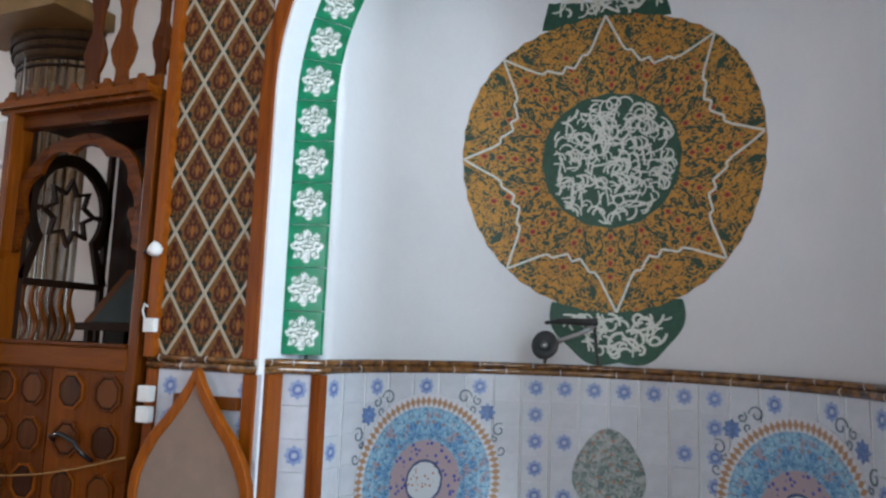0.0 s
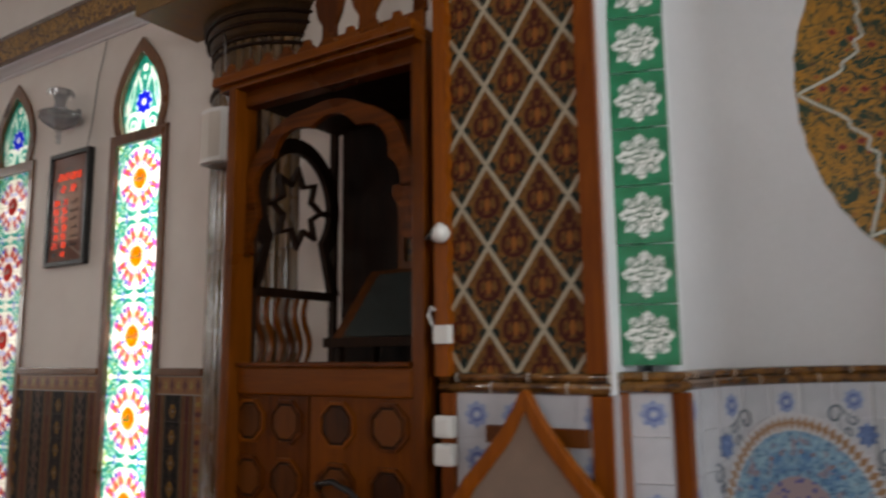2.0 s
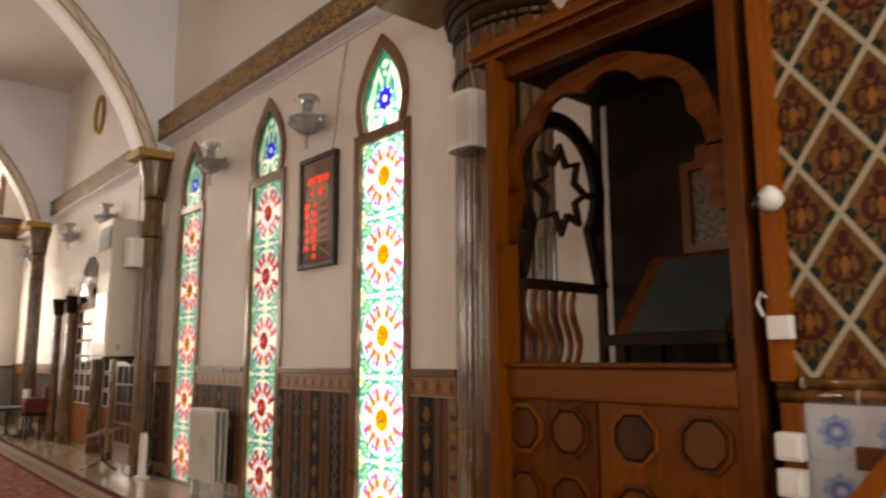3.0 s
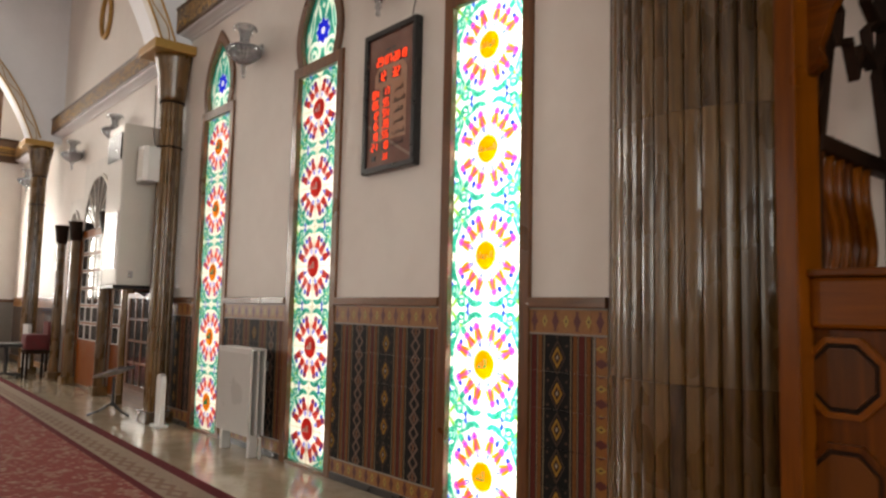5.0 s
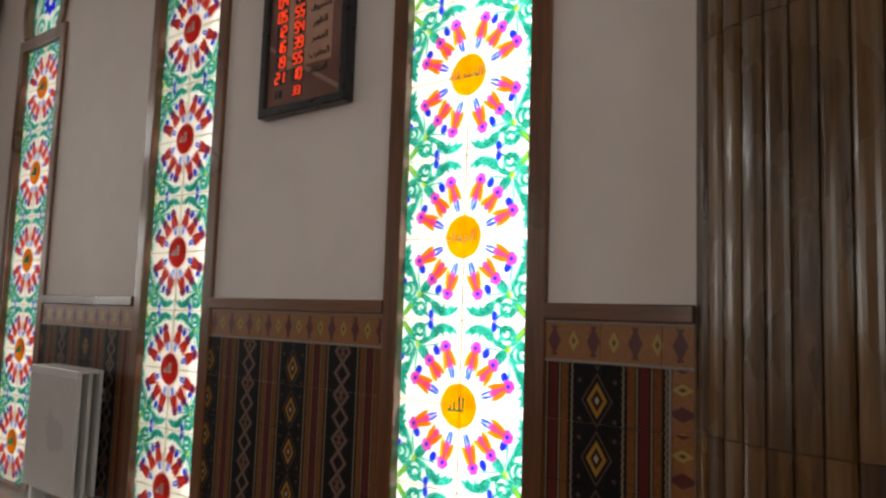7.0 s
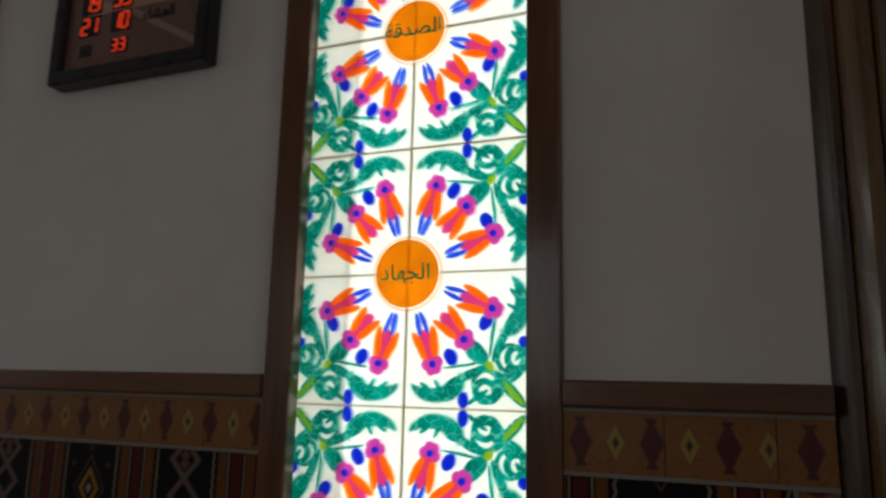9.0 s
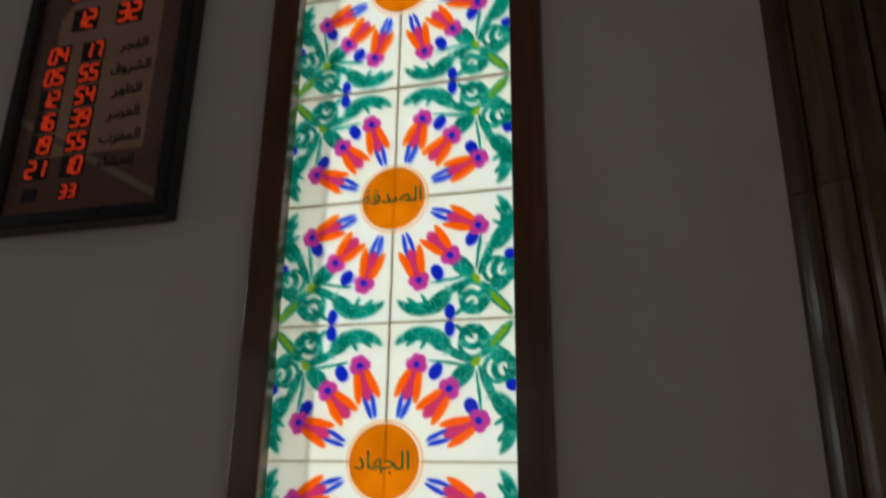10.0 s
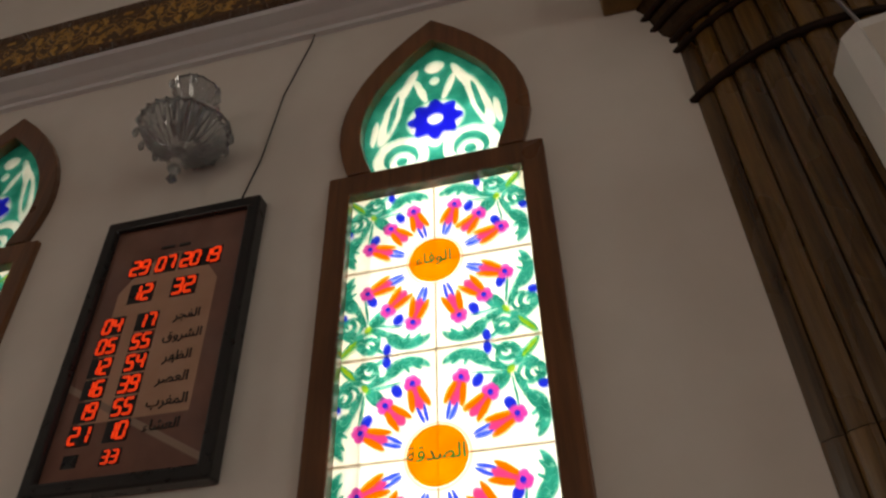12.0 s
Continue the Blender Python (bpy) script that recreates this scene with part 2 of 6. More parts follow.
def painted_tile(disc, petal, petal2, head):
    def make():
        (x, y, z), o = coords()
        wob = grain(o, 30, 2)
        a, b = abs(x) + (wob - 0.5) * 0.006, abs(z) + (grain(o, 24, 2) - 0.5) * 0.006
        lum = grain(o, 5, 4)
        white = mix(span(lum, 0.3, 0.7), (0.86, 0.84, 0.76), (0.93, 0.93, 0.90))
        teal = mix(span(grain(o, 22, 3), 0.35, 0.65), (0.008, 0.29, 0.235), (0.075, 0.48, 0.41))
        blue, c = (0.035, 0.09, 0.62), white
        swirl = []
        for p, q in ((a, b), (b, a)):
            crescent = ell(p, q, 0.084, 0.262, 0.068, 0.046) - ell(p, q, 0.068, 0.238, 0.070, 0.036)
            swirl += [fn("MAXIMUM", crescent, 0.0), ell(p, q, 0.122, 0.268, 0.038, 0.0155, -32), ell(p, q, 0.168, 0.240, 0.050, 0.0105, -24),
                      ell(p, q, 0.150, 0.220, 0.052, 0.0035, -8), ring(p, q, 0.203, 0.279, 0.023, 0.0075), ell(p, q, 0.236, 0.285, 0.030, 0.0075, -50),
                      ell(p, q, 0.250, 0.243, 0.030, 0.006, -70), ring(p, q, 0.262, 0.205, 0.030, 0.0055), ell(p, q, 0.292, 0.185, 0.030, 0.006, -55),
                      ell(p, q, 0.060, 0.276, 0.022, 0.006, 40), ell(p, q, 0.090, 0.273, 0.022, 0.005, 60)]
        scroll = both(*swirl, ell(a, b, 0.180, 0.190, 0.036, 0.021, 45), ell(a, b, 0.262, 0.272, 0.055, 0.013, 47))
        vein = below(abs(grain(combine(a * 1.0, b * 1.0, 0.0), 34, 1) - 0.5), 0.018, 0.02)
        c = mix(scroll, c, mix(vein * 0.6, teal, (0.45, 0.72, 0.62)))
        c = mix(both(ell(a, b, 0.270, 0.281, 0.036, 0.007, 47), ell(a, b, 0.212, 0.222, 0.014, 0.009, 47)) * 0.9, c, (0.42, 0.55, 0.05))
        c = mix(both(ell(a, b, 0.117, 0.201, 0.021, 0.015, 60), ell(a, b, 0.203, 0.120, 0.015, 0.021, 30),
                     ell(a, b, 0.150, 0.300, 0.012, 0.019, 0), ell(a, b, 0.298, 0.166, 0.016, 0.013, 0)), c, blue)
        for deg, r0, leaf in ((18, 0.232, True), (43, 0.222, False), (68, 0.238, True)):
            sn, cs = math.sin(radians(deg)), math.cos(radians(deg))
            s = a * sn + b * cs - (r0 - 0.232)
            t = abs(a * cs - b * sn)
            c = mix(ell(s, t, 0.184, 0.0, 0.040, 0.019), c, petal2)
            c = mix(ell(s, t, 0.182, 0.0185, 0.040, 0.0098, -11), c, petal)
            c = mix(both(ell(s, t, 0.228, 0.014, 0.014, 0.013), ell(s, t, 0.243, 0.006, 0.013, 0.013)), c, head)
            c = mix(ell(s, t, 0.230, 0.0, 0.008, 0.008), c, blue)
            if leaf:
                c = mix(ell(s, t, 0.128, 0.008, 0.028, 0.0055, 7), c, (0.07, 0.16, 0.70))
        r = fn("SQRT", x * x + z * z)
        dirt = below(fn("MINIMUM", fn("MINIMUM", TW - abs(x), TH - abs(z)), fn("MINIMUM", abs(x), abs(z))), 0.0022, 0.003)
        c = mix(dirt * 0.75 * below(0.086, r, 0.003), c, (0.40, 0.31, 0.19))
        c = mix(below(abs(r - 0.090), 0.003, 0.003) * 0.5, c, disc)
        return c
    return make


ORANGE, PINK = (0.86, 0.36, 0.03), (0.58, 0.07, 0.27)
M_TILE_A = translucent("painted_tile_orange", painted_tile(ORANGE, (0.92, 0.29, 0.03), (0.70, 0.15, 0.36), (0.66, 0.16, 0.48)))
M_TILE_B = translucent("painted_tile_red", painted_tile((0.58, 0.07, 0.07), (0.52, 0.075, 0.05), (0.55, 0.13, 0.11), (0.34, 0.09, 0.15)))
M_TILE_C = translucent("painted_tile_amber", painted_tile((0.80, 0.36, 0.07), (0.66, 0.16, 0.08), (0.60, 0.10, 0.14), (0.45, 0.09, 0.16)))


def make_arch_pane():
    (x, y, z), o = coords()                     # origin in the blue star
    a = abs(x) + (grain(o, 20, 2) - 0.5) * 0.012
    b = z + (grain(o, 17, 2) - 0.5) * 0.012
    lum = grain(o, 12, 4)
    teal = mix(span(lum, 0.3, 0.7), (0.02, 0.34, 0.28), (0.14, 0.55, 0.48))
    white = mix(span(lum, 0.3, 0.7), (0.76, 0.82, 0.76), (0.93, 0.93, 0.88))
    curl = both(ring(a, b, 0.13, -0.17, 0.085, 0.020), ring(a, b, 0.125, -0.19, 0.035, 0.014), ell(a, b, 0.17, 0.06, 0.035, 0.16, 15),
                ell(a, b, 0.115, 0.20, 0.022, 0.11, 24), ell(a, b, 0.055, 0.17, 0.016, 0.075, -18), ell(a, b, 0.235, -0.02, 0.014, 0.07, 6),
                ell(a, b, 0.0, 0.30, 0.04, 0.038), ell(a, b, 0.0, 0.215, 0.02, 0.024), ell(a, b, 0.0, -0.125, 0.024, 0.026),
                ell(a, b, 0.04, -0.10, 0.028, 0.05, 20), ell(a, b, 0.0, 0.0, 0.11, 0.10))
    c = mix(curl, teal, white)
    c = mix(ell(a, b, 0.165, 0.07, 0.012, 0.10, 12), c, teal)
    r = fn("SQRT", x * x + z * z)
    th = fn("ARCTAN2", x, z)
    c = mix(below(r, 0.094 + fn("COSINE", th * 8.0) * 0.013, 0.003), c, (0.03, 0.06, 0.66))
    return mix(below(r, 0.031, 0.003), c, (0.9, 0.9, 0.84))


M_TEALINK = translucent("teal_ink", lambda: mix(0.5, (0.02, 0.75, 0.85), (0.05, 0.90, 1.0)))


def make_sun(col):
    def make():
        _, o = coords()
        return mix(span(grain(o, 9, 3), 0.3, 0.7), tuple(k * 0.82 for k in col), col)
    return make


M_SUNS = [translucent(n, make_sun(c), 0.95, 0.95) for n, c in (("orange_glaze", (1.0, 0.50, 0.055)), ("red_glaze", (0.70, 0.13, 0.12)), ("amber_glaze", (0.92, 0.46, 0.09)))]
M_ARCHPANE = translucent("painted_arch_pane", make_arch_pane)


def kilim(phase):
    def make():
        (u, y, v), o = coords()
        n = grain(o, 120, 2)
        k = (u - phase) / 0.32 + 0.5
        idx = fn("FLOOR", k)
        odd = fn("MODULO", fn("ABSOLUTE", idx), 2.0)
        d = abs(k - idx - 0.5) * 0.32
        vv = fn("PINGPONG", v, 0.092)
        black = mix(n, (0.004, 0.0035, 0.004), (0.012, 0.010, 0.009))
        dia = d / 0.036 + (0.092 - vv) / 0.058
        lz = mix(below(dia, 1.0, 0.1), black, (0.33, 0.17, 0.025))
        lz = mix(below(dia, 0.62, 0.1), lz, (0.03, 0.012, 0.007))
        lz = mix(below(dia, 0.25, 0.1), lz, (0.35, 0.30, 0.24))
        lz = mix(both(below(abs(dia - 1.45), 0.08, 0.08), below(abs(d - 0.062) + abs(vv - 0.03), 0.008, 0.006)) * 0.6, lz, (0.16, 0.09, 0.06))
        xx = abs(d - abs(vv - 0.046) * 0.9)
        lx = mix(below(xx, 0.010, 0.006) * 0.8, black, (0.20, 0.13, 0.10))
        lx = mix(below(d + abs(vv - 0.01), 0.016, 0.008) * 0.8, lx, (0.20, 0.09, 0.05))
        c = mix(odd, lz, lx)
        zig = below(abs(d - 0.088 - fn("PINGPONG", v, 0.012) * 0.35), 0.003, 0.003)
        c = mix(zig * 0.8, c, (0.30, 0.24, 0.15))
        stripe = mix(span(n, 0.3, 0.7), (0.13, 0.045, 0.011), (0.20, 0.075, 0.02))
        c = mix(below(abs(d - 0.117), 0.013, 0.003), c, stripe)
        c = mix(below(abs(d - 0.152), 0.008, 0.003), c, (0.10, 0.016, 0.012))
        c = mix(below(abs(d - 0.136), 0.0025, 0.002), c, (0.25, 0.19, 0.12))
        return [c, n]
    return make


def make_band():
    (u, y, v), o = coords()
    n = grain(o, 120, 2)
    k = u / 0.072
    idx = fn("FLOOR", k)
    odd = fn("MODULO", fn("ABSOLUTE", idx), 2.0)
    d = abs(k - idx - 0.5) * 0.072
    dv = abs(v)
    c = mix(span(n, 0.3, 0.7), (0.21, 0.080, 0.016), (0.29, 0.118, 0.025))
    big = below(d / 0.024 + dv / 0.05, 1.0, 0.15)
    step = fn("PINGPONG", dv, 0.012) * 0.5
    c = mix(both(big, below(d + step, 0.012, 0.004)) * (1.0 - odd) * below(dv, 0.05, 0.004), c, (0.085, 0.010, 0.010))
    small = below(abs(d / 0.018 + dv / 0.034 - 0.75), 0.28, 0.1)
    c = mix(small * odd, c, (0.36, 0.26, 0.05))
    c = mix(below(d / 0.018 + dv / 0.034, 0.3, 0.1) * odd, c, (0.03, 0.03, 0.015))
    return [c, n]


M_BAND = material("kilim_border_tile", make_band, 0.35, 0, 0.1)
M_TRIMLINE = plain("grey_tile_trim", (0.26, 0.23, 0.20), 0.4, 0, 0.15, 20, 0.1)


def make_lattice():
    (x, y, z), o = coords()                     # origin in the middle of the diamond
    n = grain(o, 60, 3)
    a, b = abs(x) + (n - 0.5) * 0.01, z + (grain(o, 45, 2) - 0.5) * 0.012
    base = mix(span(grain(o, 35, 3), 0.4, 0.6), (0.115, 0.048, 0.010), (0.20, 0.088, 0.018))
    leaf = below(abs(grain(o, 26, 1, 0.5, 1.5) - 0.5), 0.035, 0.03)
    c = mix(leaf * 0.35, base, (0.03, 0.04, 0.02))
    c = mix(both(ring(a, b, 0.0, 0.005, 0.052, 0.010) * below(b, 0.045, 0.01), ell(a, b, 0.0, 0.092, 0.019, 0.030), ell(a, b, 0.016, 0.045, 0.011, 0.034, -20), ell(a, b, 0.020, -0.020, 0.009, 0.024, 30)), c, (0.060, 0.009, 0.005))
    c = mix(ell(a, b, 0.0, 0.005, 0.013, 0.03), c, (0.27, 0.10, 0.018))
    c = mix(both(ell(a, b, 0.0, -0.135, 0.020, 0.024), ell(a, b, 0.017, -0.090, 0.007, 0.026), ell(a, b, 0.050, -0.062, 0.007, 0.022, 50), ell(a, b, 0.040, -0.085, 0.012, 0.012), ell(a, b, 0.098, -0.012, 0.021, 0.022)), c, (0.010, 0.020, 0.016))
    return [c, n]


M_LATTICE = material("ochre_floral_tile", make_lattice, 0.55, 0, 0.2, 0.002, 0, 0.2)
M_LATWHITE = plain("ivory_strip", (0.40, 0.35, 0.26), 0.5, 0, 0.15, 20, 0.2)


def make_medal():
    (x, y, z), o = coords()
    r = fn("SQRT", x * x + z * z)
    th = fn("ARCTAN2", x, z)
    q = fn("PINGPONG", th, math.pi / 8)
    n = grain(o, 55, 2)
    sym = combine(r * 1.0, q * r * 1.15, 0.0)
    vine = abs(grain(sym, 15, 1.5, 0.5, 1.6) - 0.5)
    c = mix(below(vine, 0.085, 0.04), (0.016, 0.05, 0.028), (0.48, 0.225, 0.022))
    c = mix(below(cells(sym, 13), 0.26, 0.06), c, (0.45, 0.22, 0.03))
    c = mix(below(cells(sym, 13), 0.14, 0.05), c, (0.30, 0.030, 0.010))
    leaf = below(abs(grain(sym, 19, 1, 0.5, 1.0) - 0.5), 0.022, 0.02)
    c = mix(leaf * 0.8, c, (0.016, 0.045, 0.028))
    axis = fn("MINIMUM", q, math.pi / 8 - q) * r
    k = fn("PINGPONG", r + 0.01, 0.048)
    c = mix(below(axis / 0.030 + k / 0.036, 1.0, 0.2) * below(abs(r - 0.68), 0.22, 0.02), c, (0.48, 0.20, 0.03))
    c = mix(below(axis / 0.020 + k / 0.024, 1.0, 0.2) * below(abs(r - 0.68), 0.22, 0.02), c, (0.22, 0.016, 0.012))
    return [c, n]


M_MEDAL = material("floral_mosaic", make_medal, 0.55, 0, 0.4, 0.002)


def make_rosette():
    (x, y, z), o = coords()
    n = grain(o, 40, 3)
    r = fn("SQRT", x * x + z * z) * 0.92 + (n - 0.5) * 0.02
    th = fn("ARCTAN2", x, z)
    q = fn("PINGPONG", th, math.pi / 12)
    sym = combine(r, q * 0.4, 0.0)
    blue = mix(span(grain(sym, 14, 3, 0.6, 1.0), 0.4, 0.6), (0.08, 0.20, 0.42), (0.28, 0.44, 0.56))
    blue = mix(below(grain(o, 17, 2), 0.40, 0.06), blue, (0.30, 0.26, 0.30))
    blue = mix(below(cells(sym, 16), 0.2, 0.05), blue, (0.30, 0.20, 0.18))
    blue = mix(below(abs(grain(sym, 22, 1) - 0.5), 0.03, 0.02) * 0.6, blue, (0.03, 0.10, 0.20))
    inner = mix(below(cells(o, 24), 0.3, 0.1), (0.34, 0.26, 0.28), (0.06, 0.08, 0.30))
    c = mix(below(r, 0.25, 0.01), blue, inner)
    core = mix(below(cells(o, 30), 0.25, 0.1), (0.50, 0.52, 0.55), (0.36, 0.13, 0.06))
    c = mix(below(r, 0.12, 0.01), c, core)
    c = mix(below(abs(r - 0.125), 0.008, 0.006), c, (0.05, 0.07, 0.16))
    rim = mix(below(abs(fn("PINGPONG", th, 0.08) - 0.04) * r + abs(r - 0.485) * 0.6, 0.020, 0.008), (0.55, 0.55, 0.58), (0.34, 0.20, 0.11))
    c = mix(below(0.45 - r, 0.0, 0.008), c, rim)
    return [c, n]


M_ROSETTE = material("blue_painted_tile", make_rosette, 0.22, 0, 0.05)


def make_grey_rosette():
    _, o = coords()
    n = grain(o, 26, 4, 0.6, 1.0)
    c = mix(span(n, 0.4, 0.6), (0.10, 0.14, 0.14), (0.34, 0.36, 0.34))
    return [mix(below(cells(o, 18), 0.24, 0.06), c, (0.27, 0.16, 0.12)), n]


M_GREYROS = material("grey_green_painted_tile", make_grey_rosette, 0.25, 0, 0.05)


def white_tile(flower):
    def make():
        (x, y, z), o = coords()
        n = grain(o, 9, 3)
        c = mix(span(n + rnd() * 0.2, 0.4, 0.8), (0.46, 0.475, 0.52), (0.54, 0.555, 0.60))
        if flower:
            r = fn("SQRT", x * x + z * z)
            th = fn("ARCTAN2", x, z)
            k = grain(o, 60, 3)
            c = mix(below(r, 0.052 + fn("COSINE", th * 8.0) * 0.005, 0.012), c, mix(span(k, 0.3, 0.7), (0.13, 0.19, 0.42), (0.36, 0.42, 0.58)))
            c = mix(below(abs(r - 0.026), 0.005, 0.008), c, (0.10, 0.14, 0.34))
            c = mix(below(r, 0.012, 0.004), c, (0.42, 0.46, 0.55))
        return [c, n]
    return make


M_WTILE = material("white_wall_tile", white_tile(False), 0.18, 0, 0.05)
M_FTILE = material("white_flower_tile", white_tile(True), 0.18, 0, 0.05)


def make_green_band():
    (u, v, _), o = coords("UV")
    n = grain(combine(u, v, 0.0), 34, 3, 0.6, 1.0)
    green = mix(span(grain(combine(u, v, 0.0), 7, 4), 0.35, 0.65), (0.006, 0.13, 0.050), (0.02, 0.24, 0.11))
    a, b = abs(u), abs(v)
    r = fn("SQRT", a * a + b * b)
    th = fn("ARCTAN2", a, b)
    edge = 0.088 + fn("COSINE", th * 8.0) * 0.010 + (n - 0.5) * 0.05
    holes = both(below(abs(n - 0.5), 0.03, 0.02), fn("MAXIMUM", ell(a, b, 0.0, 0.0, 0.040, 0.017) - ell(a, b, 0.0, 0.0, 0.034, 0.010), 0.0), ell(a, b, 0.062, 0.0, 0.010, 0.006), ring(a, b, 0.045, 0.05, 0.020, 0.0035))
    c = mix(below(r, edge, 0.008), green, (0.80, 0.83, 0.80))
    return [mix(holes * below(r, 0.086, 0.01), c, (0.05, 0.13, 0.075)), n]


M_GBAND = material("green_arabesque_tile", make_green_band, 0.16, 0, 0.05)


def make_frieze():
    (x, y, z), o = coords()
    p = combine(fn("PINGPONG", x, 0.32), 0.0, z)
    n = grain(p, 9, 3, 0.5, 2.0)
    m = below(abs(n - 0.5), 0.05, 0.04)
    c = mix(m, (0.095, 0.042, 0.011), (0.52, 0.28, 0.055))
    c = mix(below(0.105, abs(z), 0.01), c, (0.09, 0.04, 0.014))
    return [c, m + n * 0.4]


M_FRIEZE = material("carved_gilt_frieze", make_frieze, 0.42, 0, 0.9, 0.02)


def make_bamboo():
    _, o = coords()
    n = grain(o, 16, 4)
    return [mix(span(n, 0.35, 0.65), (0.045, 0.018, 0.006), (0.22, 0.10, 0.025)), n]


M_BAMBOO = material("varnished_cane", make_bamboo, 0.18, 0, 0.2, 0.002, 0.5)


def make_clock_face():
    (x, y, z), o = coords()                     # origin in the middle of the face
    n = grain(o, 4, 4)
    a = abs(x)
    body = mix(span(n, 0.3, 0.7), (0.15, 0.07, 0.055), (0.24, 0.12, 0.09))
    top = 0.33 - a * a * 4.2
    arch = below(a, 0.185, 0.004) * below(z, top, 0.004) * below(-0.29, z, 0.004)
    # printed arch panel, its colour lightened to carry the glass's reflections
    c = mix(arch, body, mix(span(n, 0.3, 0.7), (0.42, 0.23, 0.15), (0.54, 0.32, 0.22)))
    # slanted pale line: the floor's reflection painted into the face
    c = mix(below(abs(z + 0.30 + x * 0.55), 0.012, 0.004), c, (0.32, 0.22, 0.17))
    return c


M_CLOCK = material("clock_print_and_reflection", make_clock_face, 0.08, 0, 0, 0.001, 0.6)


def emitter(name, col, power):
    m = bpy.data.materials.new(name)
    m.use_nodes = True
    b = m.node_tree.nodes["Principled BSDF"]
    b.inputs["Base Color"].default_value = (*col, 1)
    b.inputs["Emission Color"].default_value = (*col, 1)
    b.inputs["Emission Strength"].default_value = power
    return m


M_LED = emitter("red_led", (1.0, 0.055, 0.012), 2.3)


def glassy(name, col, rough=0.05):
    m = bpy.data.materials.new(name)
    m.use_nodes = True
    b = m.node_tree.nodes["Principled BSDF"]
    b.inputs["Base Color"].default_value = (*col, 1)
    b.inputs["Roughness"].default_value = rough
    b.inputs["Transmission Weight"].default_value = 0.85
    b.inputs["IOR"].default_value = 1.5
    return m


M_CRYSTAL = glassy("crystal", (0.62, 0.64, 0.66))
M_SMOKE = plain("dark_door_glass", (0.02, 0.022, 0.026), 0.08, 0, 0.2, 3, 0.02)

# ---- mesh tools ----
WORLD_OF = {}


def thing(name, at, label, category="", group="", kind=""):
    ob = new(name)
    ob.location = at
    ob.empty_display_size = 0.1
    WORLD_OF[ob] = Matrix.Translation(at)
    return tagged(ob, label, category, group, kind)


def mesh_of(name, bm, mats, smooth=False):
    me = bpy.data.meshes.new(name)
    bmesh.ops.recalc_face_normals(bm, faces=bm.faces)
    for f in bm.faces:
        f.smooth = smooth
    bm.to_mesh(me)
    bm.free()
    for m in (mats if isinstance(mats, (list, tuple)) else [mats]):
        me.materials.append(m)
    return me


def part(name, bm, mats, parent, label="", at=None, smooth=False):
    """Links a bmesh (or a mesh already made) as one object under parent; its numbers are the world's, or turn about the pose at."""
    me = bm if isinstance(bm, bpy.types.Mesh) else mesh_of(name, bm, mats, smooth)
    ob = new(name, me)
    ob.matrix_basis = at if at else Matrix()
    if parent:
        ob.parent = parent
        ob.matrix_parent_inverse = WORLD_OF[parent].inverted()
    WORLD_OF[ob] = ob.matrix_basis.copy()
    return tagged(ob, label)


def solid(name, bm, mats, label, category="", kind="structure", smooth=False, at=None):
    ob = part(name, bm, mats, None, label, at, smooth)
    return tagged(ob, label, category, "", kind)


def box(x0, x1, y0, y1, z0, z1, bevel=0.0, bm=None):
    bm = bm or bmesh.new()
    v = [bm.verts.new((x, y, z)) for x in (x0, x1) for y in (y0, y1) for z in (z0, z1)]
    fs = [bm.faces.new([v[i] for i in q]) for q in ((0, 1, 3, 2), (4, 6, 7, 5), (0, 4, 5, 1), (2, 3, 7, 6), (0, 2, 6, 4), (1, 5, 7, 3))]
    if bevel:
        es = list({e for f in fs for e in f.edges})
        bmesh.ops.bevel(bm, geom=es, offset=bevel, segments=2, affect="EDGES", profile=0.6)
    return bm


def prism(pts, y0, y1, bm=None, axis="y"):
    """A flat outline (x, z) given depth along y; or (y, z) along x; or (x, y) along z."""
    bm = bm or bmesh.new()
    put = {"y": lambda a, b, d: (a, d, b), "x": lambda a, b, d: (d, a, b), "z": lambda a, b, d: (a, b, d)}[axis]
    lo = [bm.verts.new(put(a, b, y0)) for a, b in pts]
    hi = [bm.verts.new(put(a, b, y1)) for a, b in pts]
    bm.faces.new(lo), bm.faces.new(hi[::-1])
    n = len(pts)
    for i in range(n):
        bm.faces.new((lo[i], lo[(i + 1) % n], hi[(i + 1) % n], hi[i]))
    return bm


def hoop(outer, inner, y0, y1, bm=None, closed=True, axis="y"):
    """The band between two outlines of as many points, given depth."""
    bm = bm or bmesh.new()
    put = {"y": lambda a, b, d: (a, d, b), "x": lambda a, b, d: (d, a, b), "z": lambda a, b, d: (a, b, d)}[axis]
    rows = [[bm.verts.new(put(a, b, y)) for a, b in pts] for pts, y in ((outer, y0), (inner, y0), (inner, y1), (outer, y1))]
    n = len(outer)
    for i in range(n if closed else n - 1):
        j = (i + 1) % n
        for k in range(4):
            l = (k + 1) % 4
            bm.faces.new((rows[k][i], rows[k][j], rows[l][j], rows[l][i]))
    if not closed:
        for i in (0, n - 1):
            bm.faces.new([rows[k][i] for k in range(4)])
    return bm


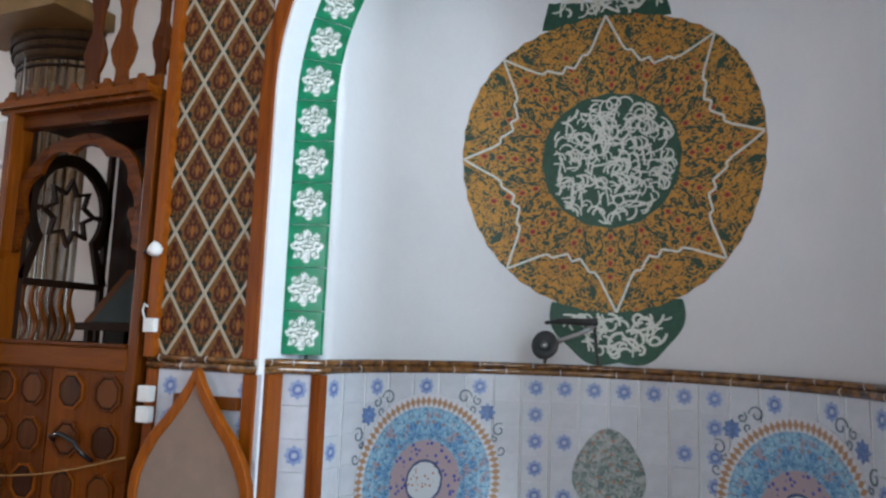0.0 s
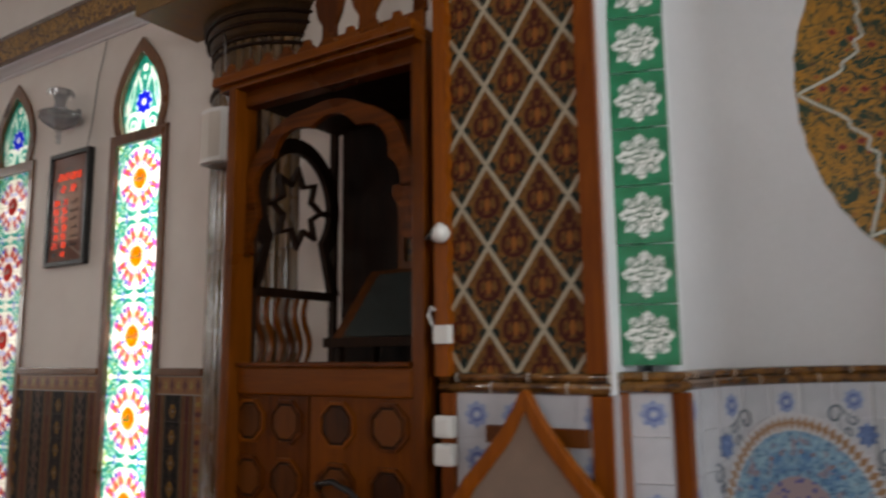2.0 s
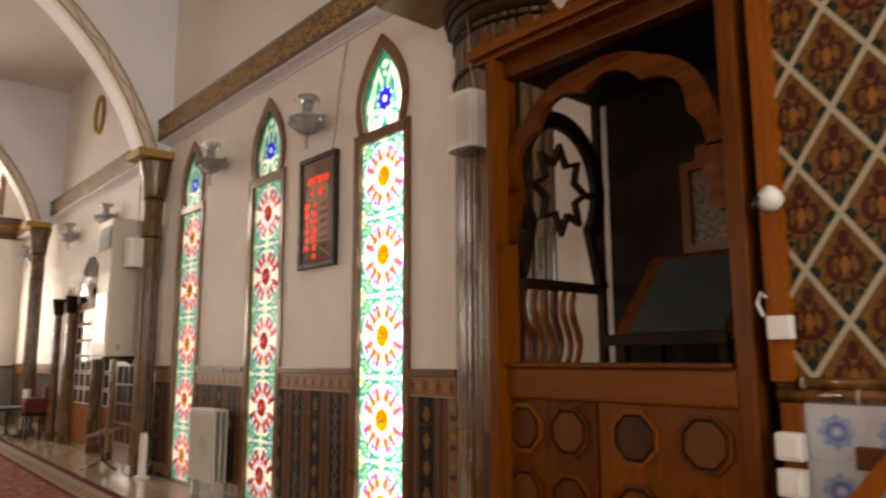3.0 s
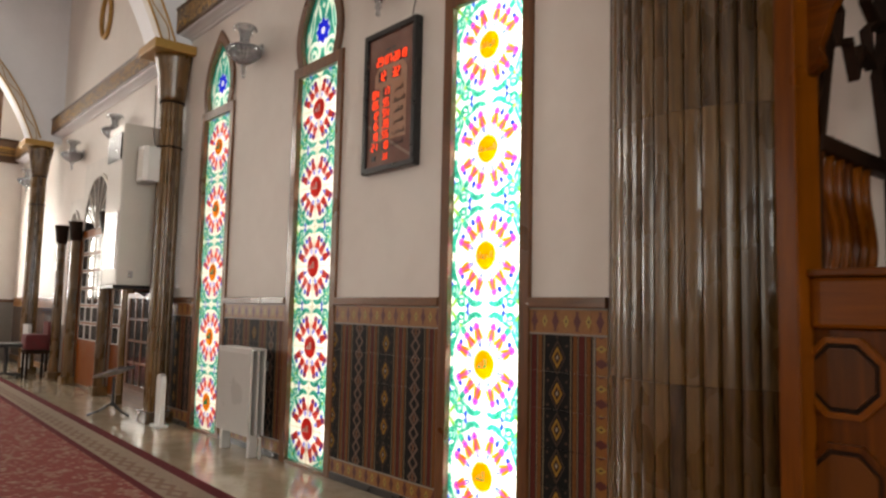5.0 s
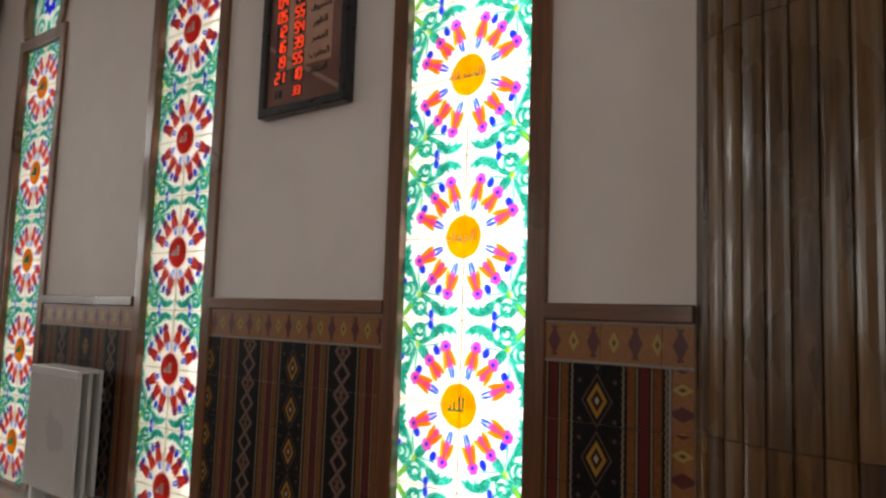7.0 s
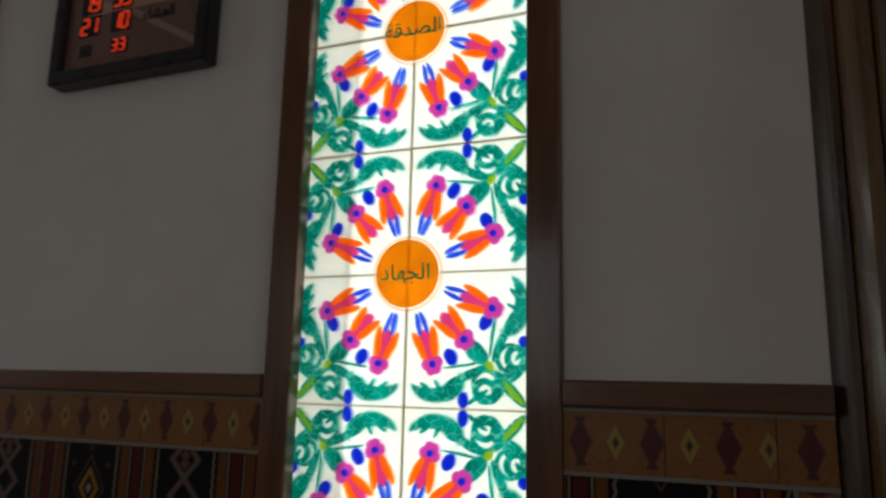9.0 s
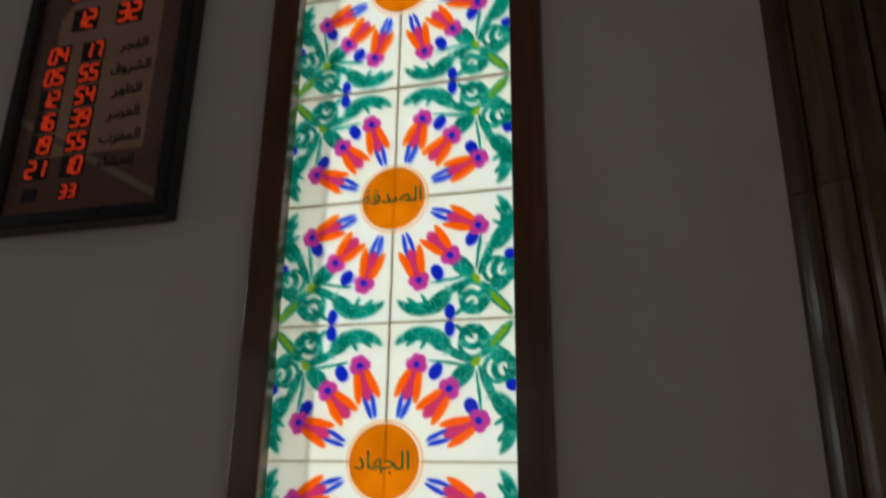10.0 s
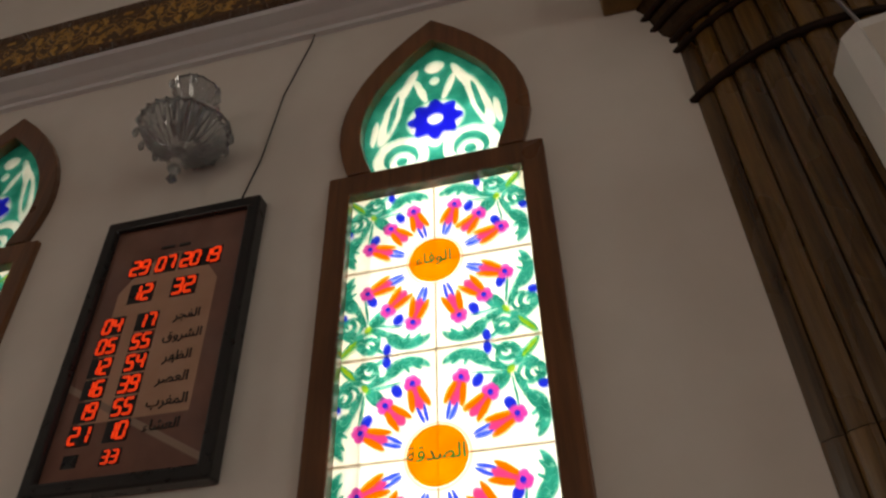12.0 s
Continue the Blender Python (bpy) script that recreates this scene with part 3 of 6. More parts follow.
def lathe(profile, cx=0.0, cy=0.0, n=24, bm=None, ribs=0, depth=0.0):
    """A turned shape from (radius, z)."""
    bm = bm or bmesh.new()
    rows = []
    for r, z in profile:
        row = []
        for i in range(n):
            a = 2 * math.pi * i / n
            k = r * (1 - depth * (0.5 + 0.5 * math.cos(ribs * a))) if ribs else r
            row.append(bm.verts.new((cx + k * math.cos(a), cy + k * math.sin(a), z)))
        rows.append(row)
    for a, b in zip(rows, rows[1:]):
        for i in range(n):
            bm.faces.new((a[i], a[(i + 1) % n], b[(i + 1) % n], b[i]))
    bm.faces.new(rows[0]), bm.faces.new(rows[-1][::-1])
    return bm


def tube(path, r, bm=None, n=8):
    """A round rod along a path of points."""
    bm = bm or bmesh.new()
    pts = [Vector(p) for p in path]
    rows = []
    for i, p in enumerate(pts):
        t = (pts[min(i + 1, len(pts) - 1)] - pts[max(i - 1, 0)]).normalized()
        a = t.orthogonal().normalized() if not rows else (side - t * side.dot(t)).normalized()
        side = a
        b = t.cross(a)
        rr = r[i] if isinstance(r, (list, tuple)) else r
        rows.append([bm.verts.new(p + (a * math.cos(k) + b * math.sin(k)) * rr) for k in (2 * math.pi * j / n for j in range(n))])
    for p, q in zip(rows, rows[1:]):
        for i in range(n):
            bm.faces.new((p[i], p[(i + 1) % n], q[(i + 1) % n], q[i]))
    bm.faces.new(rows[0]), bm.faces.new(rows[-1][::-1])
    return bm


def ngon(cx, cz, r, n, turn=0.0):
    return [(cx + r * math.sin(2 * math.pi * (i + turn) / n), cz + r * math.cos(2 * math.pi * (i + turn) / n)) for i in range(n)]


def writing(body, size, mats, parent, at, deep=0.001, name="writing"):
    """Words in the built-in font, laid flat and facing -y about the pose at."""
    cu = bpy.data.curves.new(name, "FONT")
    cu.body, cu.size, cu.extrude, cu.align_x, cu.align_y, cu.resolution_u = body, size, deep, "CENTER", "CENTER", 2
    tmp = bpy.data.objects.new(name, cu)
    me = bpy.data.meshes.new_from_object(tmp)
    bpy.data.objects.remove(tmp)
    me.materials.clear()
    me.materials.append(mats)
    return part(name, me, mats, parent, "", at @ pose(0, 0, 0, 90))


# ---- the hall ----
YW, WALL_T = 4.65, 0.55                # face and thickness of the window wall
CEIL = 6.8
floor = solid("floor", box(-21.3, 7.0, -6.3, 6.2, -0.2, 0.0), M_MARBLE, "polished beige marble floor beside the red carpet", "floor")
solid("ceiling", box(-21.3, 7.0, -6.3, 6.2, CEIL, CEIL + 0.2), M_CEIL, "plain off-white plaster ceiling of the hall", "ceiling")


def arch_edge(c, half_foot, half_max, z_foot, z_max, z_tip, n=10):
    """The outline of a pointed horseshoe arch, from the left foot over the tip to the right foot."""
    left = []
    for i in range(n + 1):
        t = i / n
        if t < 0.25:
            k = t / 0.25
            left.append((half_foot + (half_max - half_foot) * math.sin(k * math.pi / 2), z_foot + (z_max - z_foot) * k))
        else:
            k = (t - 0.25) / 0.75
            left.append((half_max * (1 - k ** 2.05), z_max + (z_tip - z_max) * k))
    return [(c - a, z) for a, z in left] + [(c + a, z) for a, z in left[-2::-1]]


wall_n = bmesh.new()
edges = [-11.6]
for wx in sorted(WIN_X):
    edges += [wx - 0.36, wx + 0.36]
edges.append(-3.14)
for a, b in zip(edges[::2], edges[1::2]):
    box(a, b, YW, YW + WALL_T, 0, CEIL, 0, wall_n)
for wx in WIN_X:
    rim = arch_edge(wx, 0.27, 0.305, 3.22, 3.48, 4.02)
    prism([(wx - 0.36, 3.22)] + rim[:11] + [(wx, CEIL), (wx - 0.36, CEIL)], YW, YW + WALL_T, wall_n)
    prism([(wx, CEIL)] + rim[10:] + [(wx + 0.36, 3.22), (wx + 0.36, CEIL)], YW, YW + WALL_T, wall_n)
solid("wall_north", wall_n, M_PAINT, "cream painted wall with three tall painted windows", "wall")
solid("wall_north_west", box(-21.3, -11.6, 4.80, 5.2, 0, CEIL), M_PAINT, "cream painted wall beyond the arch with a carved portal", "wall")

south = bmesh.new()
xs = [-21.3]
for wx in SOUTH_X:
    xs += [wx - 0.55, wx + 0.55]
xs.append(7.0)
for a, b in zip(xs[::2], xs[1::2]):
    box(a, b, -6.3, -6.0, 0, CEIL, 0, south)
# the opening at -0.9 is added for the niche's extra light
for wx in SOUTH_X:
    box(wx - 0.55, wx + 0.55, -6.3, -6.0, 0, 1.2, 0, south), box(wx - 0.55, wx + 0.55, -6.3, -6.0, 3.8, CEIL, 0, south)
solid("wall_south", south, M_PAINT, "plain cream painted wall with tall window openings", "wall")
east = bmesh.new()
ys = [-6.3]
for wy in EAST_Y:
    ys += [wy - 0.6, wy + 0.6]
ys.append(6.2)
for a, b in zip(ys[::2], ys[1::2]):
    box(7.0, 7.3, a, b, 0, CEIL, 0, east)
for wy in EAST_Y:
    box(7.0, 7.3, wy - 0.6, wy + 0.6, 0, 1.3, 0, east), box(7.0, 7.3, wy - 0.6, wy + 0.6, 4.3, CEIL, 0, east)
solid("wall_east", east, M_PAINT, "plain cream painted wall with tall window openings", "wall")

# end wall with an upper row and a lower row of windows
west = bmesh.new()
WEST_Y = (-1.6, 1.2, 3.65)
ys = [-6.3]
for wy in WEST_Y:
    ys += [wy - 0.62, wy + 0.62]
ys.append(4.80)
for a, b in zip(ys[::2], ys[1::2]):
    box(-21.3, -21.0, a, b, 0, CEIL, 0, west)
for wy in WEST_Y:
    box(-21.3, -21.0, wy - 0.62, wy + 0.62, 0, 1.3, 0, west)
    box(-21.3, -21.0, wy - 0.62, wy + 0.62, 6.0, CEIL, 0, west)
    half = [(wy + 0.62 * math.cos(a), 2.8 + 0.62 * math.sin(a)) for a in [math.pi * i / 16 for i in range(17)]]
    prism([(wy + 0.62, 4.75)] + half + [(wy - 0.62, 4.75)], -21.3, -21.0, west, "x")
solid("wall_west", west, M_PAINT, "cream end wall with two rows of bright windows", "wall")
for i, wy in enumerate(WEST_Y):
    w = thing(f"window_{4 + i}", (-21.0, wy, 4.75), "bright upper window with brown wooden frame and small panes", "window", kind="structure")
    part("window_frame", hoop([(wy - .68, 4.69), (wy + .68, 4.69), (wy + .68, 6.06), (wy - .68, 6.06)], [(wy - .55, 4.82), (wy + .55, 4.82), (wy + .55, 5.93), (wy - .55, 5.93)], -21.05, -20.95, None, True, "x"), M_FRAME, w)
    for k in range(1, 4):
        part("glazing_bar", box(-21.03, -20.99, wy - .56 + k * .28 - .015, wy - .56 + k * .28 + .015, 4.82, 5.93), M_FRAME, w)
    for k in range(1, 3):
        part("glazing_bar", box(-21.03, -20.99, wy - .55, wy + .55, 4.82 + k * .37 - .015, 4.82 + k * .37 + .015), M_FRAME, w)
    w = thing(f"window_{7 + i}", (-21.0, wy, 1.3), "bright arched lower window with brown wooden frame", "window", kind="structure")
    out = [(wy + 0.68 * math.cos(a), 2.8 + 0.68 * math.sin(a)) for a in [math.pi * i2 / 16 for i2 in range(17)]]
    inn = [(wy + 0.53 * math.cos(a), 2.8 + 0.53 * math.sin(a)) for a in [math.pi * i2 / 16 for i2 in range(17)]]
    part("window_frame", hoop([(wy + .68, 1.24)] + out + [(wy - .68, 1.24)], [(wy + .53, 1.38)] + inn + [(wy - .53, 1.38)], -21.05, -20.95, None, True, "x"), M_FRAME, w)
    part("glazing_bar", box(-21.03, -20.99, wy - .025, wy + .025, 1.38, 3.32), M_FRAME, w)
    for z in (1.85, 2.3, 2.78):
        part("glazing_bar", box(-21.03, -20.99, wy - .53, wy + .53, z - .02, z + .02), M_FRAME, w)

# carved frieze on a projecting white moulding along the walls
for a, b, y in ((-11.55, -2.9, YW), (-20.9, -11.6, 4.80)):
    solid("frieze", prism([(0.0, -.14), (-0.17, -.14), (-0.185, -.125), (-0.185, .115), (-0.20, .14), (0.0, .14)], a, b, None, "x"), M_FRIEZE,
          "dark carved and gilded frieze along the wall", "frieze", at=pose(0, y, 4.345))
    solid("cornice", prism([(y, 4.170), (y - .025, 4.170), (y - .035, 4.180), (y - .06, 4.183), (y - .09, 4.191), (y - .15, 4.195), (y - .165, 4.204), (y, 4.204)], a, b, None, "x"), M_WHITE,
          "white plaster moulding under the frieze", "moulding")
solid("frieze", prism([(0.0, -.245), (0.045, -.245), (0.07, -.2), (0.07, .2), (0.10, .245), (0.0, .245)], -6.0, 4.7, bmesh.new(), "y"), M_FRIEZE,
      "dark carved and gilded frieze along the end wall", "frieze", at=pose(-21.0, 0, 4.40))

# transverse arches
AY, AZ, AR = 0.73, 2.84, 3.81


def transverse(x0, x1):
    a0 = math.asin((4.07 - AZ) / AR)
    arc = [(AY + AR * math.cos(a), AZ + AR * math.sin(a)) for a in [a0 + (math.pi - 2 * a0) * i / 40 for i in range(41)]]
    bm = prism([(4.8, 4.07), *arc, (-6.0, 4.07), (-6.0, CEIL), (4.8, CEIL)], x0, x1, None, "x")
    ob = solid("arch_wall", bm, M_WHITE, "white plaster arch wall crossing the hall", "arch")
    inner = [(AY + (AR - .03) * math.cos(a), AZ + (AR - .03) * math.sin(a)) for a in [a0 + (math.pi - 2 * a0) * i / 40 for i in range(41)]]
    outer = [(AY + (AR + .13) * math.cos(a), AZ + (AR + .13) * math.sin(a)) for a in [a0 + (math.pi - 2 * a0) * i / 40 for i in range(41)]]
    tr = part("arch_trim", hoop(outer, inner, x1 - .1, x1 + .03, None, False, "x"), M_STONE, ob, "cream moulded band with gilt edges")
    for r in (AR + .12, AR - .02):
        path = [(x1 + .03, AY + r * math.cos(a), AZ + r * math.sin(a)) for a in [a0 + (math.pi - 2 * a0) * i / 40 for i in range(41)]]
        part("gilt_edge", tube(path, 0.014, None, 6), M_GOLD, tr, "gilt rod")
    path = []
    for i in range(161):
        a = a0 + (math.pi - 2 * a0) * i / 160
        r = AR + .05 + .035 * math.sin(i * 0.62)
        path.append((x1 + .03, AY + r * math.cos(a), AZ + r * math.sin(a)))
    part("scroll_line", tube(path, 0.008, None, 5), M_GOLD, tr, "brown painted wavy line")


for x0 in (-11.83, -18.2, -5.62):
    transverse(x0, x0 + 0.5)


# columns
def slat_column(cx, cy, r, top, width, a0, a1, label, rings):
    c = thing("column", (cx, cy, 0), label, "column")
    part("core", lathe([(r - .012, 0), (r - .012, top)], cx, cy, 48), M_DARKW, c, smooth=True)
    n = max(6, round((a1 - a0) * r / width))
    da = (a1 - a0) / n
    pts = []
    for i in range(7):
        t = (i / 6 - .5) * da * 0.93
        pts.append(((r + .010 * (1 - (2 * i / 6 - 1) ** 4)) * math.cos(t), (r + .010 * (1 - (2 * i / 6 - 1) ** 4)) * math.sin(t)))
    pts += [((r - .02) * math.cos(.46 * da), (r - .02) * math.sin(.46 * da)), ((r - .02) * math.cos(-.46 * da), (r - .02) * math.sin(-.46 * da))]
    zs = [0.0, 0.955, 2.12, top] if r > .3 else [0.0, top]
    for za, zb in zip(zs, zs[1:]):
        me = mesh_of("slat", prism(pts, za + .001, zb - .001, None, "z"), M_SLAT)
        for i in range(n):
            part("slat", me, M_SLAT, c, "", pose(cx, cy, 0, 0, 0, math.degrees(a0 + (i + .5) * da)))
    for z, rr in rings:
        part("ring", tube([(cx + (r + .012) * math.cos(t), cy + (r + .012) * math.sin(t), z) for t in [a0 + (a1 - a0) * i / 40 for i in range(41)]], rr, None, 8), M_DARKW, c, "dark turned ring", smooth=True)
    return c


big = slat_column(-5.25, 5.046, 0.592, 3.84, 0.073, math.radians(220), math.radians(320), "large engaged column clad in glossy brown wooden slats", ((3.30, .016), (3.56, .014), (3.62, .016)))
part("capital", lathe([(.60, 3.62), (.63, 3.66), (.66, 3.80), (.68, 3.84)], -5.25, 5.046, 64), M_CAPITAL, big, smooth=True)
for z, rr in ((3.70, .645), (3.77, .662)):
    part("ring", tube([(-5.25 + rr * math.cos(t), 5.046 + rr * math.sin(t), z) for t in [math.radians(215 + 110 * i / 40) for i in range(41)]], .014, None, 8), M_DARKW, big, "dark turned ring", smooth=True)
part("abacus", box(-5.92, -4.62, 4.10, YW, 3.84, 3.99, .012), M_OCHRE, big, "ochre gilded slab")
part("plinth", box(-5.76, -4.78, 4.32, YW, 0, .10, .01), M_BASE, big, "dark stone plinth")

for cx in (-11.43, -17.85):
    col = slat_column(cx, 4.50, 0.112, 3.62, 0.045, 0, 2 * math.pi, "slender brown wooden column under the arch", ((2.95, .012), (3.45, .014)))
    part("capital", lathe([(.125, 3.45), (.14, 3.5), (.16, 3.72), (.20, 3.92), (.21, 3.97)], cx, 4.50, 32), M_SLAT, col, smooth=True)
    part("abacus", box(cx - .30, cx + .25, 4.20, YW, 3.97, 4.07, .012), M_GOLD, col, "ochre gilded slab")
    part("base", box(cx - .15, cx + .15, 4.35, YW, 0, .12, .015), M_SLAT, col, "square wooden base")

# ---- painted windows ----
ARABIC = {"fidelity": "\ufe80\ufe8e\ufed3\ufeee\ufedf\ufe8d", "charity": "\ufe94\ufed7\ufeaa\ufebc\ufedf\ufe8d", "striving": "\ufea9\ufe8e\ufeec\ufea0\ufedf\ufe8d"}
SUN_Z = (2.856, 2.2152, 1.5744, 0.9336, 0.2928)
quad = {}
for sx in (-1, 1):
    for sz in (-1, 1):
        for cut in (False, True):
            h = 0.27 if cut else TH
            a, b = sorted((sx * .0002, sx * (TW - .0002)))
            c, d = sorted((sz * .0002, sz * (h - .0002)))
            for m in (M_TILE_A, M_TILE_B, M_TILE_C):
                quad[sx, sz, cut, m] = mesh_of("tile", box(a, b, -.006, .006, c, d, 0), m)


sun_mesh = [mesh_of("sun", lathe([(.0, .010), (.04, .009), (.07, .006), (.083, .0025), (.0845, .0), (.0, .0)], 0, 0, 40), m, True) for m in M_SUNS]


def inset(pts, c, k):
    return [(c + (a - c) * k, 3.28 + (z - 3.28) * k) for a, z in pts]


for i, (wx, mt, title) in enumerate(zip(WIN_X, (M_TILE_A, M_TILE_B, M_TILE_C), ("orange", "red", "amber"))):
    w = thing(f"window_{i + 1}", (wx, YW, 0), f"tall backlit window of painted tiles with {title} suns in a brown wooden frame", "window", kind="structure")
    fr = part("window_frame", hoop([(wx - .38, 0), (wx + .38, 0), (wx + .38, 3.252), (wx - .38, 3.252)], [(wx - .300, .03), (wx + .300, .03), (wx + .300, 3.160), (wx - .300, 3.160)], YW - .022, YW + .026), M_FRAME, w)
    md = fr.modifiers.new("bevel", "BEVEL")
    md.width, md.segments = 0.006, 2
    fa = part("arch_frame", hoop(arch_edge(wx, .315, .357, 3.254, 3.46, 4.06), arch_edge(wx, .225, .275, 3.254, 3.46, 3.93), YW - .025, YW + .08, None, False), M_FRAME, w)
    md = fa.modifiers.new("bevel", "BEVEL")
    md.width, md.segments = 0.005, 2
    pane = part("arch_pane", prism([(a - wx, z - 3.505) for a, z in arch_edge(wx, .25, .30, 3.25, 3.46, 3.96)], .02, .032), M_ARCHPANE, w, "teal painted pane with a blue star", pose(wx, YW, 3.505))
    tx = wx - (.012, .03, .03)[i]
    for k, z in enumerate(SUN_Z):
        for sx in (-1, 1):
            for sz in (-1, 1):
                cut = k == 4 and sz == -1
                part("tile", quad[sx, sz, cut, mt], mt, w, "", pose(tx, YW + .034, z))
        part("sun", sun_mesh[i], M_SUNS[i], w, "round glazed sun", pose(tx, YW + .027, z, 90, 0, 0), True)
    if i == 0:
        for word, z in (("fidelity", SUN_Z[0]), ("charity", SUN_Z[1]), ("striving", SUN_Z[2])):
            writing(ARABIC[word], 0.056, M_TEALINK, w, pose(tx, YW + .0155, z))
    ink = M_TEALINK if i != 1 else M_CHALK
    for z in SUN_Z[3 if i == 0 else 0:]:
        for dx, h in ((.028, .05), (.012, .05), (-.012, .03), (-.03, .018)):
            part("stroke", box(tx + dx - .003, tx + dx + .003, YW + .0135, YW + .0185, z - .015, z - .015 + h), ink, w)
        part("stroke", box(tx - .042, tx + .03, YW + .0135, YW + .0185, z - .02, z - .012), ink, w)

# ---- wainscot of patterned tiles between the windows ----
PANELS = [(-6.212, -5.70, 0.195, "a"), (-8.172, -6.972, 0.655, "b"), (-10.12, -8.932, 0.64, "b"), (-11.5, -10.88, 0.2, "b"), (-4.86, -4.50, 0.1, "b")]
for x0, x1, ph, kind in PANELS:
    ws = thing("wainscot", (x0, YW, 0), "dark woven-pattern tile panel with orange bands under a brown rail", "wainscot", kind="structure")
    part("backing", box(x0, x1, YW - .006, YW, .05, 1.27), M_GROUT, ws)
    rail = part("rail", box(x0, x1, YW - .032, YW, 1.268, 1.325, .006), M_RAIL, ws, "brown wooden rail")
    part("skirting", box(x0, x1, YW - .018, YW, 0, .05, .003), M_BASE, ws, "dark stone skirting")
    mk = material("kilim_pattern_tile", kilim(ph), 0.5, 0, 0.1, 0.002, 0, 0.12)
    xe = x1 - .075 if kind == "a" else x1
    for z0, z1 in ((1.138, 1.262), (.055, .148)):
        x, step = x0, .205
        while x < x1 - .01:
            e = min(x + step, x1)
            part("tile", box(x + .001 - x0, e - .001 - x0, -.012, 0, z0 - (z0 + z1) / 2, z1 - (z0 + z1) / 2), M_BAND, ws, "", pose(x0, YW, (z0 + z1) / 2))
            x = e
    for z in (1.134, 1.264, .152):
        part("trim", box(x0, x1, YW - .016, YW, z - .004, z + .004), M_TRIMLINE, ws)
    zs = [.157, .352, .547, .742, .937, 1.129]
    n = max(1, round((xe - x0) / .2))
    for a, b in zip(zs, zs[1:]):
        for j in range(n):
            u0, u1 = (xe - x0) * j / n, (xe - x0) * (j + 1) / n
            part("tile", box(u0 + .0007, u1 - .0007, -.012, 0, a + .0007, b - .0007), mk, ws, "", pose(x0, YW, 0))
    if kind == "a":
        part("trim", box(xe - .004, xe + .004, YW - .016, YW, .157, 1.13), M_TRIMLINE, ws)
        for a, b in zip(zs, zs[1:]):
            hh = (b - a) / 2
            bm = box(-hh + .001, hh - .001, -.012, 0, -.033, .035)
            part("tile", bm, M_BAND, ws, "", pose(xe + .038, YW, (a + b) / 2, 0, 90, 0))
# plain wainscot beyond the arch
for x0, x1 in ((-13.0, -11.6), (-20.9, -16.9)):
    ws = thing("wainscot", (x0, 4.80, 0), "patterned tile wainscot beyond the arch, glazed and shiny", "wainscot", kind="structure")
    part("rail", box(x0, x1, 4.77, 4.80, 1.268, 1.325, .006), M_RAIL, ws, "brown wooden rail")
    mk = material("kilim_pattern_tile", kilim(.2), 0.2, 0, 0.1)
    n = round((x1 - x0) / .4)
    for j in range(n):
        u0, u1 = (x1 - x0) * j / n, (x1 - x0) * (j + 1) / n
        part("tile", box(u0, u1 - .001, -.012, 0, .16, 1.14), mk, ws, "", pose(x0, 4.80, 0))
        part("tile", box(u0, u1 - .001, -.012, 0, -.06, .06), M_BAND, ws, "", pose(x0, 4.80, 1.205))
        part("tile", box(u0, u1 - .001, -.012, 0, -.045, .045), M_BAND, ws, "", pose(x0, 4.80, .105))
    part("skirting", box(x0, x1, 4.78, 4.80, 0, .055), M_BASE, ws, "dark stone skirting")
wsc = thing("wainscot", (-21.0, 0, 0), "grey patterned tile wainscot of the end wall", "wainscot", kind="structure")
part("panel", box(-21.0, -20.98, -6.0, 4.8, 0, 1.22), M_TRIMLINE, wsc)
part("rail", box(-21.0, -20.96, -6.0, 4.8, 1.22, 1.28, .006), M_RAIL, wsc, "brown wooden rail")

# ---- carpet ----
carpet = part("carpet", box(-16.0, 8.0, -9.3, 0.0, 0, .014, .003), M_CARPET, None, "", pose(-4.9, 3.77, 0.0, 0, 0, -1.2))
tagged(carpet, "red patterned wool carpet with a beige border band", "carpet")

# ---- niche: piers, curved wall, tiles ----
NX, NY, NR = -0.74, 4.22, 1.50
HALF, SPR, DEEP = 1.645, 2.85, 0.055      # half width of the arch opening, height where it springs, step of the reveal
niche = bmesh.new()
N = 48
arc = [(NX - NR * math.cos(math.pi * i / N), NY + .06 + NR * math.sin(math.pi * i / N)) for i in range(N + 1)]
rows = []
for z in (0, 4.0):
    rows.append([niche.verts.new((x, y, z)) for x, y in arc])
for k in range(1, 13):
    t = k / 12 * math.pi / 2
    rows.append([niche.verts.new((NX + (x - NX) * math.cos(t), NY + .06 + (y - NY - .06) * math.cos(t), 4.0 + 0.9 * math.sin(t))) for x, y in arc])
for a, b in zip(rows, rows[1:]):
    for i in range(N):
        niche.faces.new((a[i], a[i + 1], b[i + 1], b[i]))
bmesh.ops.remove_doubles(niche, verts=niche.verts, dist=1e-4)
ob = solid("niche_wall", niche, M_WHITE, "smooth white curved wall of the prayer niche", "niche wall", smooth=True)
md = ob.modifiers.new("thickness", "SOLIDIFY")
md.thickness, md.offset = 0.12, 1.0

